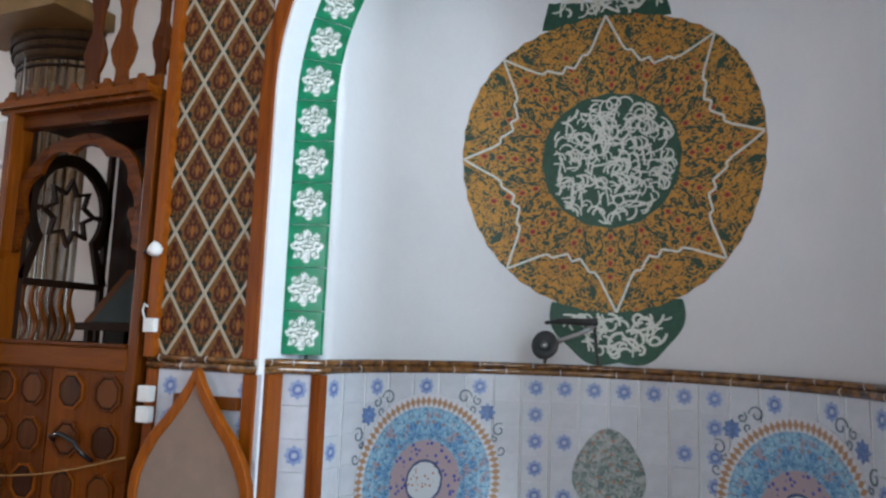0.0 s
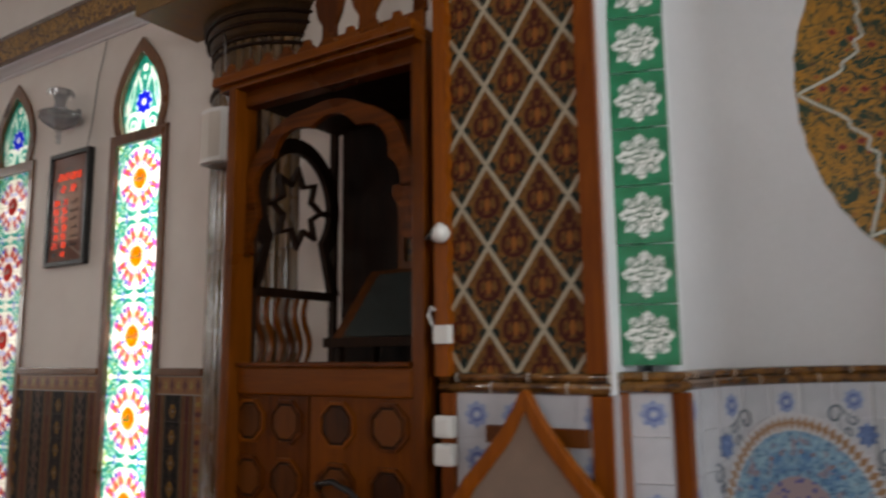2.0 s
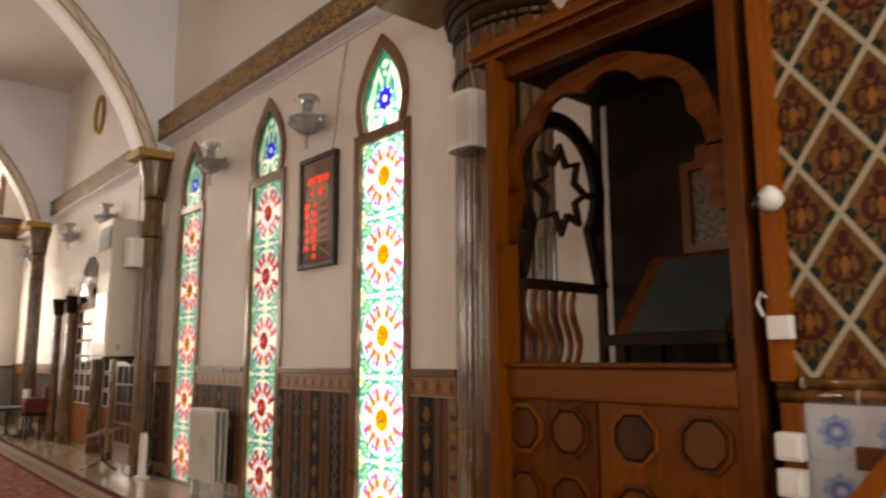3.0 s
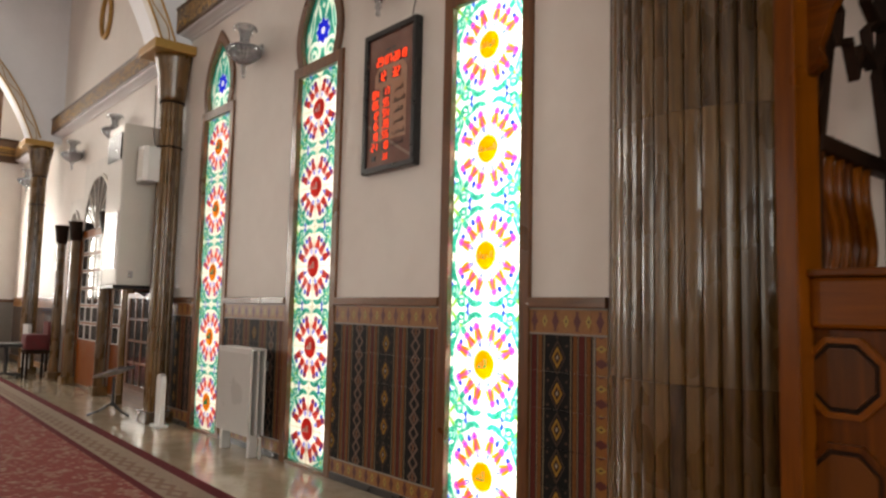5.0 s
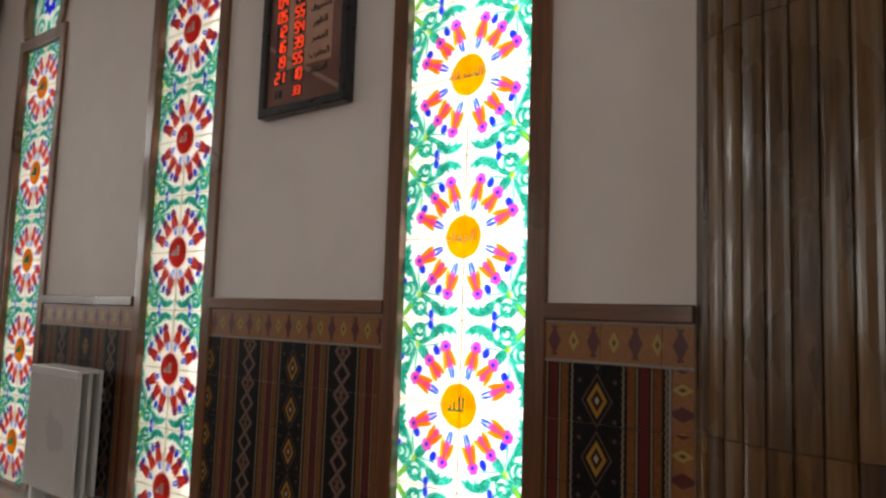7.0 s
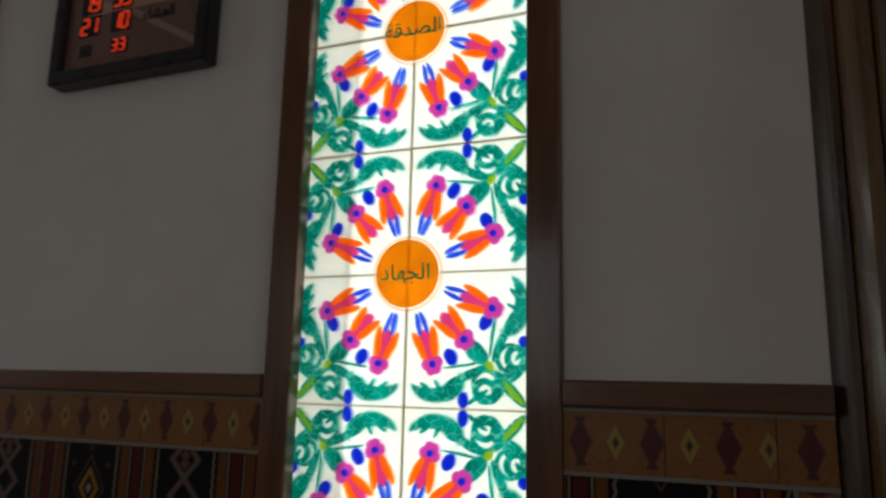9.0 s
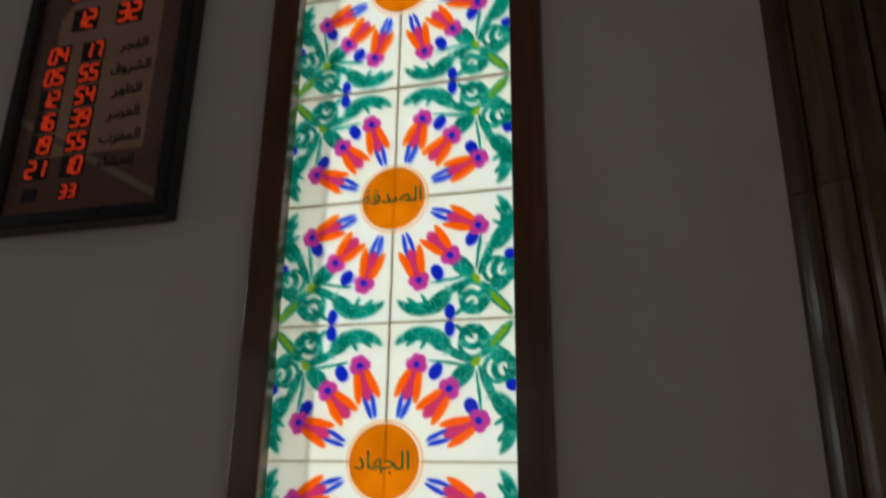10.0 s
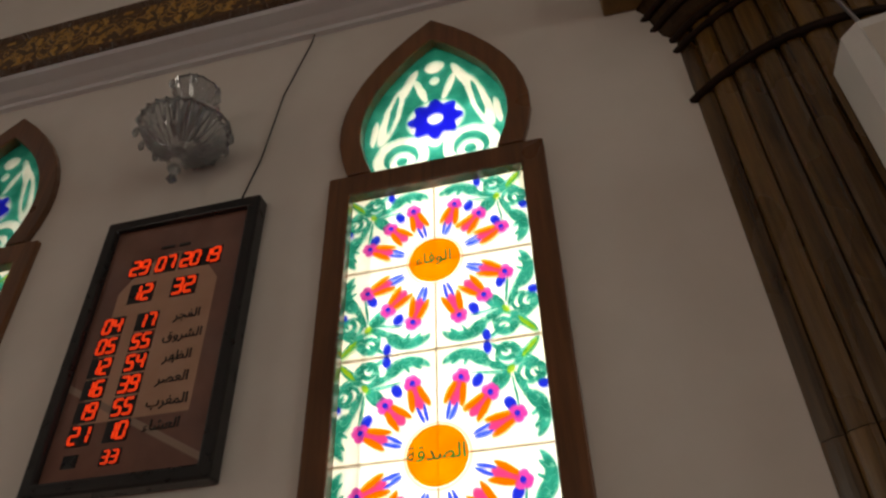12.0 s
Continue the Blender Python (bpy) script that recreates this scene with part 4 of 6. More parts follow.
pier = bmesh.new()
PF = 3.855                               # face of the piers
for step, y0, y1 in ((HALF, PF, PF + .05), (HALF + DEEP, PF + .05, NY + .12)):
    bow = [(NX - step * math.cos(math.pi * i / 32), SPR + step * math.sin(math.pi * i / 32)) for i in range(33)]
    prism([(-3.15, 0.0), (NX - step, 0.0), *bow, (NX + step, 0.0), (7.0, 0.0), (7.0, CEIL), (-3.15, CEIL)], y0, y1, pier)
solid("wall_niche_front", pier, M_WHITE, "white plaster front wall of the prayer niche with its arch", "wall")
solid("wall_niche_back", prism([(-3.15, NY + .12), (-2.42, NY + .12), (-2.42, 5.95), (.70, 5.95), (.70, NY + .12), (1.4, NY + .12), (1.4, 6.15), (-3.15, 6.15)], 0, CEIL, None, "z"), M_WHITE, "plain white masonry enclosing the prayer niche", "wall")

# green arabesque tiles on the splayed inner face of the arch
gb = thing("green_band", (NX - HALF, 4.1, 1.33), "green tile band with white arabesque medallions lining the arch", "tile band", kind="structure")


def soffit(s):
    """The point and angle at length s up the left side and over the arch."""
    up = SPR - 1.356
    if s < up:
        return NX - HALF, 1.356 + s, 0.0
    a = (s - up) / HALF
    if a > math.pi:
        return NX + HALF, SPR - (s - up - math.pi * HALF), math.pi
    return NX - HALF * math.cos(a), SPR + HALF * math.sin(a), a


total = 2 * (SPR - 1.356) + math.pi * HALF
count = round(total / .256)
for k in range(count):
    bm = bmesh.new()
    uv = bm.loops.layers.uv.new("UVMap")
    grid = []
    for j in range(5):
        s = total * (k + j / 4 * .985) / count
        x, z, a = soffit(s)
        ix, iz = math.cos(a), -math.sin(a)
        grid.append([(bm.verts.new((x + ix * d, y, z + iz * d)), (w, (j / 4 - .5) * .252)) for d, y, w in ((-.054, 4.15, -.116), (-.054, 4.122, -.116), (.168, 4.192, .116), (.168, 4.22, .116))])
    for p, q in zip(grid, grid[1:]):
        for i in range(3):
            f = bm.faces.new((p[i][0], p[i + 1][0], q[i + 1][0], q[i][0]))
            for l, w in zip(f.loops, (p[i][1], p[i + 1][1], q[i + 1][1], q[i][1])):
                l[uv].uv = w
    part("tile", bm, M_GBAND, gb)

# orange border round the arch
bo = [(NX - (HALF + .095), 1.33), *[(NX - (HALF + .095) * math.cos(math.pi * i / 32), SPR + (HALF + .095) * math.sin(math.pi * i / 32)) for i in range(33)], (NX + HALF + .095, 1.33)]
bi = [(NX - HALF - .015, 1.33), *[(NX - (HALF + .015) * math.cos(math.pi * i / 32), SPR + (HALF + .015) * math.sin(math.pi * i / 32)) for i in range(33)], (NX + HALF + .015, 1.33)]
solid("trim", hoop(bo, bi, PF - .03, PF, None, False), M_BEECH, "orange-brown wooden border round the arch of the niche", "border")

# ochre lattice panels on the pier
lat = thing("lattice_panel", (-2.79, PF, 1.33), "ochre floral tile panel crossed by ivory diagonal strips", "tile panel", kind="structure")
LX0, LX1, LZ0, LZ1 = -3.10, -2.44, 1.326, 4.24
PX, PZ, CX0 = 0.2515, 0.3605, -2.790


def clip(poly):
    for ax, lim, sgn in ((0, LX0, 1), (0, LX1, -1), (1, LZ0, 1), (1, LZ1, -1)):
        out = []
        for p, q in zip(poly, poly[1:] + poly[:1]):
            a, b = (p[ax] - lim) * sgn, (q[ax] - lim) * sgn
            if a >= 0:
                out.append(p)
            if a * b < 0:
                t = a / (a - b)
                out.append((p[0] + (q[0] - p[0]) * t, p[1] + (q[1] - p[1]) * t))
        poly = out
        if len(poly) < 3:
            return []
    return poly


for row in range(-1, 18):
    for c in range(-3, 4):
        cx, cz = CX0 + (c + .5 * (row % 2)) * PX, LZ0 + (row + 1) * PZ / 2 
        poly = clip([(cx - PX / 2, cz), (cx, cz + PZ / 2), (cx + PX / 2, cz), (cx, cz - PZ / 2)])
        if poly:
            part("tile", prism([(a - cx, b - cz) for a, b in poly], -.006, 0), M_LATTICE, lat, "", pose(cx, PF, cz))
for sgn in (-1, 1):
    for c in range(-12, 14):
        x = CX0 + c * PX
        p, q = (x, LZ0), (x + sgn * PX / 2 * (LZ1 - LZ0) / (PZ / 2), LZ1)
        w = .0088
        d = Vector((q[0] - p[0], q[1] - p[1])).normalized()
        nx, nz = -d.y * w, d.x * w
        poly = clip([(p[0] + nx, p[1] + nz), (q[0] + nx, q[1] + nz), (q[0] - nx, q[1] - nz), (p[0] - nx, p[1] - nz)])
        if poly:
            part("strip", prism(poly, PF - (.011 if sgn > 0 else .0095), PF - .004), M_LATWHITE, lat, "ivory strip")
post = bmesh.new()
wav = [(LX0 + .012 * (i % 2), LZ0 - .01 + i * .05) for i in range(60)]
prism([(LX0 - .065, LZ0 - .01)] + [(LX0 - .065, LZ0 + 2.94)] + wav[::-1], PF - .05, PF + .02, post)
part("border", post, M_BEECH, lat, "orange wooden border with a scalloped edge")

# cane ledge round pier and niche
ledge_path = [(-3.16, PF), (NX - HALF - .01, PF), (NX - HALF - .03, PF + .06), (NX - HALF - .04, 4.108), (NX - HALF + .165, 4.17)] + [(NX - (NR - .005) * math.cos(math.pi * i / N), NY + .06 + (NR - .005) * math.sin(math.pi * i / N)) for i in range(1, N)] + [(NX + HALF - .165, 4.17), (NX + HALF + .04, 4.108), (NX + HALF + .03, PF + .06), (NX + HALF + .01, PF), (4.0, PF)]
lg = thing("ledge", (-2.4, PF, 1.245), "varnished brown cane ledge in two rods along the niche wall", "ledge", kind="structure")
for zz, rr in ((1.312, .020), (1.270, .026)):
    part("rod", tube([(x, y - .004, zz) for x, y in ledge_path], rr, None, 10), M_BAMBOO, lg, smooth=True)

for k in range(0, len(ledge_path) - 1):
    (x0, y0), (x1, y1) = ledge_path[k], ledge_path[k + 1]
    ln = math.hypot(x1 - x0, y1 - y0)
    for i in range(max(1, round(ln / .17))) if ln > .15 else ([0] if k % 2 else []):
        f = (i + .5) * .17 / ln if ln > .15 else .5
        x, y = x0 + (x1 - x0) * f, y0 + (y1 - y0) * f
        dx, dy = (x1 - x0) / ln * .004, (y1 - y0) / ln * .004
        zz, rr = ((1.312, .0212), (1.270, .0272))[i % 2 if ln > .15 else (k // 2) % 2]
        part("joint", tube([(x - dx, y - dy - .004, zz), (x + dx, y + dy - .004, zz)], rr, None, 10), M_GROUT, lg, "pale mortar joint")

# tiles under the ledge
TS = .185
tw = thing("niche_tiles", (NX, NY + NR, 0), "white glazed wall tiles with small blue flowers lining the niche", "wall tiles", kind="structure")
tile_p = mesh_of("tile", box(-TS / 2 + .0012, TS / 2 - .0012, -.008, .0, -TS / 2 + .0012, TS / 2 - .0012), M_WTILE)
tile_f = mesh_of("tile", box(-TS / 2 + .0012, TS / 2 - .0012, -.008, .0, -TS / 2 + .0012, TS / 2 - .0012), M_FTILE)
n_arc = 23
da = math.pi / n_arc
for r in range(7):
    z = 1.158 - r * TS
    if z < .05:
        continue
    for c in range(n_arc):
        t = math.pi * (c + .5) / n_arc
        k = c - n_arc // 2
        fl = (r == 0 and (abs(k) <= 3 or abs(k) in (5, 7, 9, 11))) or (abs(k) in (2, 3) and (abs(k) == 3 or r % 2 == 0)) or (abs(k) == 11 and r % 2 == 0) or (abs(k) == 9 and r % 3 == 2)
        part("tile", tile_f if fl else tile_p, M_WTILE, tw, "", pose(NX - (NR - .002) * math.cos(t), NY + .06 + (NR - .002) * math.sin(t), z, 0, 0, 90 - math.degrees(t)))
    part("tile", tile_f if r % 2 == 0 else tile_p, M_WTILE, tw, "", pose(NX - HALF + .057, 4.158, z, 0, 0, 17.5))   # the splayed side of the arch
    for c in range(4):
        part("tile", tile_f if (c != 2 or r) else tile_p, M_WTILE, tw, "", pose(-2.985 + c * .178, PF, z))


OFF = -0.10                             # the painting sits a little off the axis


LEAN = 0.042


def curved(pts, lift, sub=None):
    """Projects flat points (across, up) on to the niche's wall, lift metres in front of it."""
    out = []
    for a, b in pts:
        if abs(a) < 1.3 and b > 1.33:            # the round mosaic leans a little
            a, b = a - LEAN * (b - 2.815), b + LEAN * a
        t = (a + OFF) / NR
        out.append((NX + (NR - lift) * math.sin(t), NY + .06 + (NR - lift) * math.cos(t), b))
    return out


def disc_on_wall(cx, cz, rad, lift, outline=None, rings_n=10, n=64):
    """A thin sheet on the curved wall; outline(angle) gives the radius."""
    bm = bmesh.new()
    rows = []
    for k in range(rings_n + 1):
        row = []
        for i in range(n):
            t = 2 * math.pi * i / n
            r = (outline(t) if outline else rad) * k / rings_n
            row.append((cx + r * math.sin(t), cz + r * math.cos(t)))
        rows.append([bm.verts.new(p) for p in curved(row, lift)])
    for a, b in zip(rows, rows[1:]):
        for i in range(n):
            bm.faces.new((a[i], a[(i + 1) % n], b[(i + 1) % n], b[i]))
    bmesh.ops.remove_doubles(bm, verts=bm.verts, dist=1e-5)
    ext = bmesh.ops.extrude_face_region(bm, geom=list(bm.edges)[:0] + list(bm.faces))
    for v in [g for g in ext["geom"] if isinstance(g, bmesh.types.BMVert)]:
        d = Vector((v.co.x - NX, v.co.y - NY - .06, 0)).normalized()
        v.co += d * (lift - .001)
    return bm


def ribbon(pts, w, lift, bm=None):
    """A painted stroke on the curved wall along flat points."""
    bm = bm or bmesh.new()
    l, r = [], []
    for i, p in enumerate(pts):
        a, b = pts[max(i - 1, 0)], pts[min(i + 1, len(pts) - 1)]
        d = Vector((b[0] - a[0], b[1] - a[1]))
        d = d.normalized() if d.length else Vector((1, 0))
        ww = w * (0.7 + 0.3 * math.sin(math.pi * (i + .6) / (len(pts) + .2)))
        l.append((p[0] - d.y * ww, p[1] + d.x * ww)), r.append((p[0] + d.y * ww, p[1] - d.x * ww))
    a, b, c, e = [[bm.verts.new(q) for q in curved(s, h)] for s, h in ((l, lift), (r, lift), (r, lift - .004), (l, lift - .004))]
    for i in range(len(pts) - 1):
        bm.faces.new((a[i], b[i], b[i + 1], a[i + 1]))
        bm.faces.new((b[i], c[i], c[i + 1], b[i + 1])), bm.faces.new((e[i], a[i], a[i + 1], e[i + 1]))
    return bm


def shifted(bm, x, y, z):
    bmesh.ops.translate(bm, verts=bm.verts, vec=(-x, -y, -z))
    return bm, pose(x, y, z)


def strokes(seed, inside, count, size, w, lift):
    """Flowing strokes, hooks and dots that fill a painted field."""
    rng = random.Random(seed)
    bm = bmesh.new()
    made = 0
    while made < count:
        x, z = inside(rng)
        a = rng.choice((0, 0, math.pi / 2, math.pi / 2, rng.uniform(0, 6.28)))
        bend, ln = rng.choice((-1, 1)) * rng.choice((3, 14, 22, 30)) * rng.uniform(.6, 1.1), size * rng.uniform(.4, 1.5)
        pts = []
        for i in range(9):
            pts.append((x, z))
            x, z, a = x + math.cos(a) * ln / 8, z + math.sin(a) * ln / 8, a + bend * ln / 8
        if all(inside(None, p) for p in pts):
            ribbon(pts, w * rng.uniform(.7, 1.25), lift, bm)
            made += 1
        else:
            made += .08
    return bm


# the round mosaic on the niche wall
MZ, MR = 2.815, 1.105
my = NY + .06 + NR
MX = NX + NR * math.sin(OFF / NR)
med = thing("medallion", (MX, my, MZ), "round ochre and green floral mosaic with a white star", "mosaic")
bm, at = shifted(disc_on_wall(0, MZ, MR, .008, lambda t: MR * (1 + .006 * math.sin(40 * t)), 14, 96), MX, my, MZ)
part("field", bm, M_MEDAL, med, "ochre and green floral mosaic", at)
bm, at = shifted(disc_on_wall(0, MZ, .50, .012, lambda t: .50 * (1 + .012 * math.cos(16 * t))), MX, my, MZ)
part("centre", bm, M_DKGREEN, med, "dark green disc", at)
star = []
for k in range(8):
    t0 = 2 * math.pi * k / 8
    for f, r in ((0, .975), (.08, .86), (.16, .77), (.22, .73), (.28, .735), (.34, .70), (.42, .665), (.5, .70), (.58, .665), (.66, .70), (.72, .735), (.78, .73), (.84, .77), (.92, .86)):
        t = t0 + f * math.pi / 4
        star.append((r * 1.136 * math.sin(t), MZ + r * 1.136 * math.cos(t)))
star.append(star[0])
bm = bmesh.new()
for p, q in zip(star, star[1:]):
    ribbon([p, ((p[0] + q[0]) / 2, (p[1] + q[1]) / 2), q], .0085, .018, bm)
part("star_line", bm, M_CHALK, med, "white star outline")


def in_disc(rad, cz):
    def test(rng, p=None):
        if p:
            return math.hypot(p[0], p[1] - cz) < rad
        t, r = rng.uniform(0, 6.283), rad * math.sqrt(rng.random())
        return r * math.sin(t), cz + r * math.cos(t)
    return test


part("lettering", strokes(5, in_disc(.48, MZ), 270, .14, .0068, .018), M_CHALK, med, "white calligraphic strokes")
for sgn, cz, seed in ((-1, 1.745, 8), (1, 3.885, 9)):
    lobe = lambda t, s=sgn: .40 * (1 + .17 * abs(math.sin(t))) * (1 if math.cos(t) * s > -.1 else .45) * (1 + .03 * math.cos(7 * t))
    bm, at = shifted(disc_on_wall(0, cz, .4, .005, lobe), MX, my, cz)
    part("pendant", bm, M_DKGREEN, med, "dark green lobed pendant", at)

    def in_lobe(rng, p=None, s=sgn, c=cz):
        if p:
            return math.hypot(p[0] * .88, p[1] - c) < .37 and (p[1] - c) * s > .03 and math.hypot(p[0], p[1] - MZ) > 1.115
        return rng.uniform(-.42, .42), c + s * rng.uniform(.03, .36)
    part("lettering", strokes(seed, in_lobe, 60, .15, .009, .012), M_CHALK, med, "white calligraphic strokes")

# blue rosettes low on the niche wall
for phi0 in (-.957, .80):
    cz = .53
    bm = bmesh.new()
    rows = []
    for k in range(11):
        row = []
        for i in range(64):
            t = 2 * math.pi * i / 64
            r = .575 * k / 10
            phi = phi0 + r * math.sin(t) / NR
            row.append(bm.verts.new(((NR - .013) * math.sin(phi), (NR - .013) * math.cos(phi), cz + r * math.cos(t))))
        rows.append(row)
    for a, b in zip(rows, rows[1:]):
        for i in range(64):
            bm.faces.new((a[i], a[(i + 1) % 64], b[(i + 1) % 64], b[i]))
    bmesh.ops.remove_doubles(bm, verts=bm.verts, dist=1e-5)
    bmesh.ops.rotate(bm, verts=bm.verts, cent=(0, 0, 0), matrix=Matrix.Rotation(phi0, 3, "Z"))
    bmesh.ops.translate(bm, verts=bm.verts, vec=(0, -(NR - .013), -cz))
    ros = part("rosette", bm, M_ROSETTE, None, "", pose(NX + (NR - .013) * math.sin(phi0), NY + .06 + (NR - .013) * math.cos(phi0), cz, 0, 0, -math.degrees(phi0)))
    tagged(ros, "large round blue painted tile rosette on the white tiles", "tile rosette", "rosettes of the niche", "structure")
    md = ros.modifiers.new("thickness", "SOLIDIFY")
    md.thickness = .004
bm, at = shifted(disc_on_wall(0, .60, .26, .014, lambda t: .25 * (1 + .05 * math.cos(3 * t) + .16 * max(0, math.cos(t)) ** 6)), MX, my, .60)
ros = part("rosette", bm, M_GREYROS, None, "", at)
tagged(ros, "smaller grey-green painted tile rosette on the white tiles", "tile rosette", "rosettes of the niche", "structure")

# scrolls and corner flowers round the blue rosettes
M_SCROLL = plain("grey_blue_glaze", (0.10, 0.13, 0.17), .3, 0, .3, 30, .1)
M_PETAL = plain("blue_glaze", (0.13, 0.20, 0.40), .25, 0, .5, 40, .1)
for phi0 in (-.957, .80):
    a0 = phi0 * NR - OFF
    sc = thing("scrollwork", (NX + NR * math.sin(phi0), NY + NR * math.cos(phi0), 1.0), "painted grey-blue scrolls and flowers round the rosette", "painted scrolls", "scrolls of the niche", "structure")
    for s in (-1, 1):
        bm, at = shifted(disc_on_wall(a0 + s * .47, .98, .06, .012, lambda t: .055 * (1 + .18 * math.cos(8 * t)), 3, 32), 0, 0, 0)
        part("flower", bm, M_PETAL, sc, "blue painted flower")
        for ca, cz, r0, turn in ((.30, 1.085, .055, 0), (.40, 1.06, .035, 2), (.56, .86, .05, 1), (.575, .72, .04, 3), (.36, 1.0, .03, 4), (.53, .80, .025, 2)):
            pts = [(a0 + s * (ca + r0 * (1 - k / 22) * math.cos(turn + k * .42)), cz + r0 * (1 - k / 22) * math.sin(turn + k * .42)) for k in range(17)]
            part("scroll", ribbon(pts, .006, .012), M_SCROLL, sc)

# upright orange strips under the ledge
for name, bmx in (("trim", box(NX - HALF - .085, NX - HALF, PF - .022, PF, 0, 1.245, .004)), ("trim", box(NX - HALF - .055, NX - HALF - .025, 3.98, 4.12, 0, 1.245, .004)),
                  ("trim", box(NX - HALF + .135, NX - HALF + .20, 4.165, 4.24, 0, 1.245, .004)), ("trim", box(-3.15, -3.085, PF - .03, PF + .02, 0, 1.245, .004))):
    solid(name, bmx, M_BEECH, "upright orange-brown wooden strip edging the tiles", "trim")

# ---- pulpit ----
GX0, GX1, GY = -4.46, -3.215, 3.80
pulpit = thing("pulpit", ((GX0 + GX1) / 2, 4.2, 0), "carved orange-brown wooden pulpit with a scalloped arch, closed doors", "pulpit")
for a, b, y in ((GX0, GX0 + .06, GY - .07), (GX1 - .07, GX1, GY)):
    part("post", box(a, b, y, GY + .09, 0, 2.86, .008), M_PULPIT, pulpit)
part("top_rail", box(GX0 + .06, GX1 - .07, GY + .004, GY + .085, 2.772, 2.86, .006), M_PULPITX, pulpit)
sill = part("sill", box(GX0 + .06, GX1 - .07, GY - .004, GY + .09, 1.215, 1.355, .012), M_PULPITX, pulpit)
part("sill_moulding", box(GX0 + .06, GX1 - .08, GY - .02, GY + .02, 1.355, 1.378, .006), M_PULPITX, pulpit)
for z0, z1, o in ((2.86, 2.89, .02), (2.89, 2.94, .05)):
    part("cornice", box(GX0 - .06 - o, GX1 + .0, GY - .045 - o, GY + .10, z0, z1, .008), M_PULPITX, pulpit)
me = mesh_of("tooth", prism([(-.058, 0), (.058, 0), (.058, .035), (.04, .055), (.028, .05), (.02, .085), (-.02, .085), (-.028, .05), (-.04, .055), (-.058, .035)], -.012, .012), M_PULPITX)
for i in range(9):
    part("tooth", me, M_PULPITX, pulpit, "", pose(GX0 - .03 + i * .144, GY - .03, 2.94))
# scalloped arch
AX, A0 = -3.857, 2.19
outer, inner = [], []
for i in range(136):
    t = math.pi * i / 135
    lob = .048 * abs(math.sin(9 * t / 2))
    bulge = .014 * abs(math.sin(9 * t / 2))
    outer.append((AX - (.558 + bulge) * math.cos(t), A0 + (.500 + bulge) * math.sin(t) ** .85))
    inner.append((AX - (.452 + lob) * math.cos(t), A0 + (.392 + lob) * math.sin(t) ** .85))
bm = hoop(outer, inner, GY + .02, GY + .055, None, False)
for s in (-1, 1):
    prism([(AX + s * .572, A0 + .01), (AX + s * .457, A0 + .01), (AX + s * .447, A0 - .04), (AX + s * .477, A0 - .075), (AX + s * .492, A0 - .13), (AX + s * .51, A0 - .17), (AX + s * .50, A0 - .23), (AX + s * .53, A0 - .25), (AX + s * .572, A0 - .25)][::s], GY + .02, GY + .055, bm)
part("arch", bm, M_PULPITX, pulpit, "scalloped orange wooden arch")
# doors with octagonal panels
for x0, x1, cs in ((GX0 + .06, -3.918, (-4.325, -4.065)), (-3.908, GX1 - .07, (-3.733, -3.429))):
    door = part("door", box(x0, x1, GY + .025, GY + .065, .04, 1.215, .004), M_PULPIT, pulpit, "closed orange wooden door leaf")
    for r in range(4):
        z = 1.083 - r * .284
        for cx in cs:
            part("octagon", hoop(ngon(cx, z, .118, 8, .5), ngon(cx, z, .100, 8, .5), GY + .012, GY + .028), M_PULPIT, door, "raised octagonal moulding")
            part("groove", hoop(ngon(cx, z, .0995, 8, .5), ngon(cx, z, .086, 8, .5), GY + .020, GY + .027), M_DARKW, door, "dark octagonal groove")
            part("panel", prism(ngon(cx, z, .0855, 8, .5), GY + .015, GY + .026), M_PANEL, door, "darker octagonal panel")
part("handle", tube([(-3.84, GY + .02, .78), (-3.80, GY - .04, .815), (-3.69, GY - .06, .84), (-3.58, GY - .055, .80), (-3.52, GY - .05, .74), (-3.51, GY + .02, .69)], .014, None, 8), M_BLACK, pulpit, "black curved iron handle", smooth=True)
# body behind the front, its wood darkened to stand for the shade inside
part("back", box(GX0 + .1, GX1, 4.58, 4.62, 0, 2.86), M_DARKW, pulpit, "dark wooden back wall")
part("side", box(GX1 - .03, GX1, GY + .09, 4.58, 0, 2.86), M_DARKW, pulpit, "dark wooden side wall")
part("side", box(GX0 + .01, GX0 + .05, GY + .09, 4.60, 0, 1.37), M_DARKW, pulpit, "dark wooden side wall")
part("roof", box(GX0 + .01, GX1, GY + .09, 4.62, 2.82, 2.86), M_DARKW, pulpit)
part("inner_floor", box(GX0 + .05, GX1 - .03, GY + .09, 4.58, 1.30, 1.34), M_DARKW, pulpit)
# openwork of the side, in (y, z)
SX, SY = GX0 + .03, 4.25
key_o, key_i = [], []
for i in range(61):
    t = -2.3 + 4.6 * i / 60
    key_o.append((SY + .36 * math.sin(t), 2.30 + .40 * math.cos(t)))
    key_i.append((SY + .272 * math.sin(t), 2.30 + .312 * math.cos(t)))
key_o = [(SY - .37, 1.78)] + key_o + [(SY + .37, 1.78)]
key_i = [(SY - .29, 1.78)] + key_i + [(SY + .29, 1.78)]
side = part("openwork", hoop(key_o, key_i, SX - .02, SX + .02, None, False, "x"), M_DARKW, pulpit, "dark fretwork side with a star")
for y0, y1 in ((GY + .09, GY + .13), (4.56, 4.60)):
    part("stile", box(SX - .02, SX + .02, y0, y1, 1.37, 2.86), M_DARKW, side)
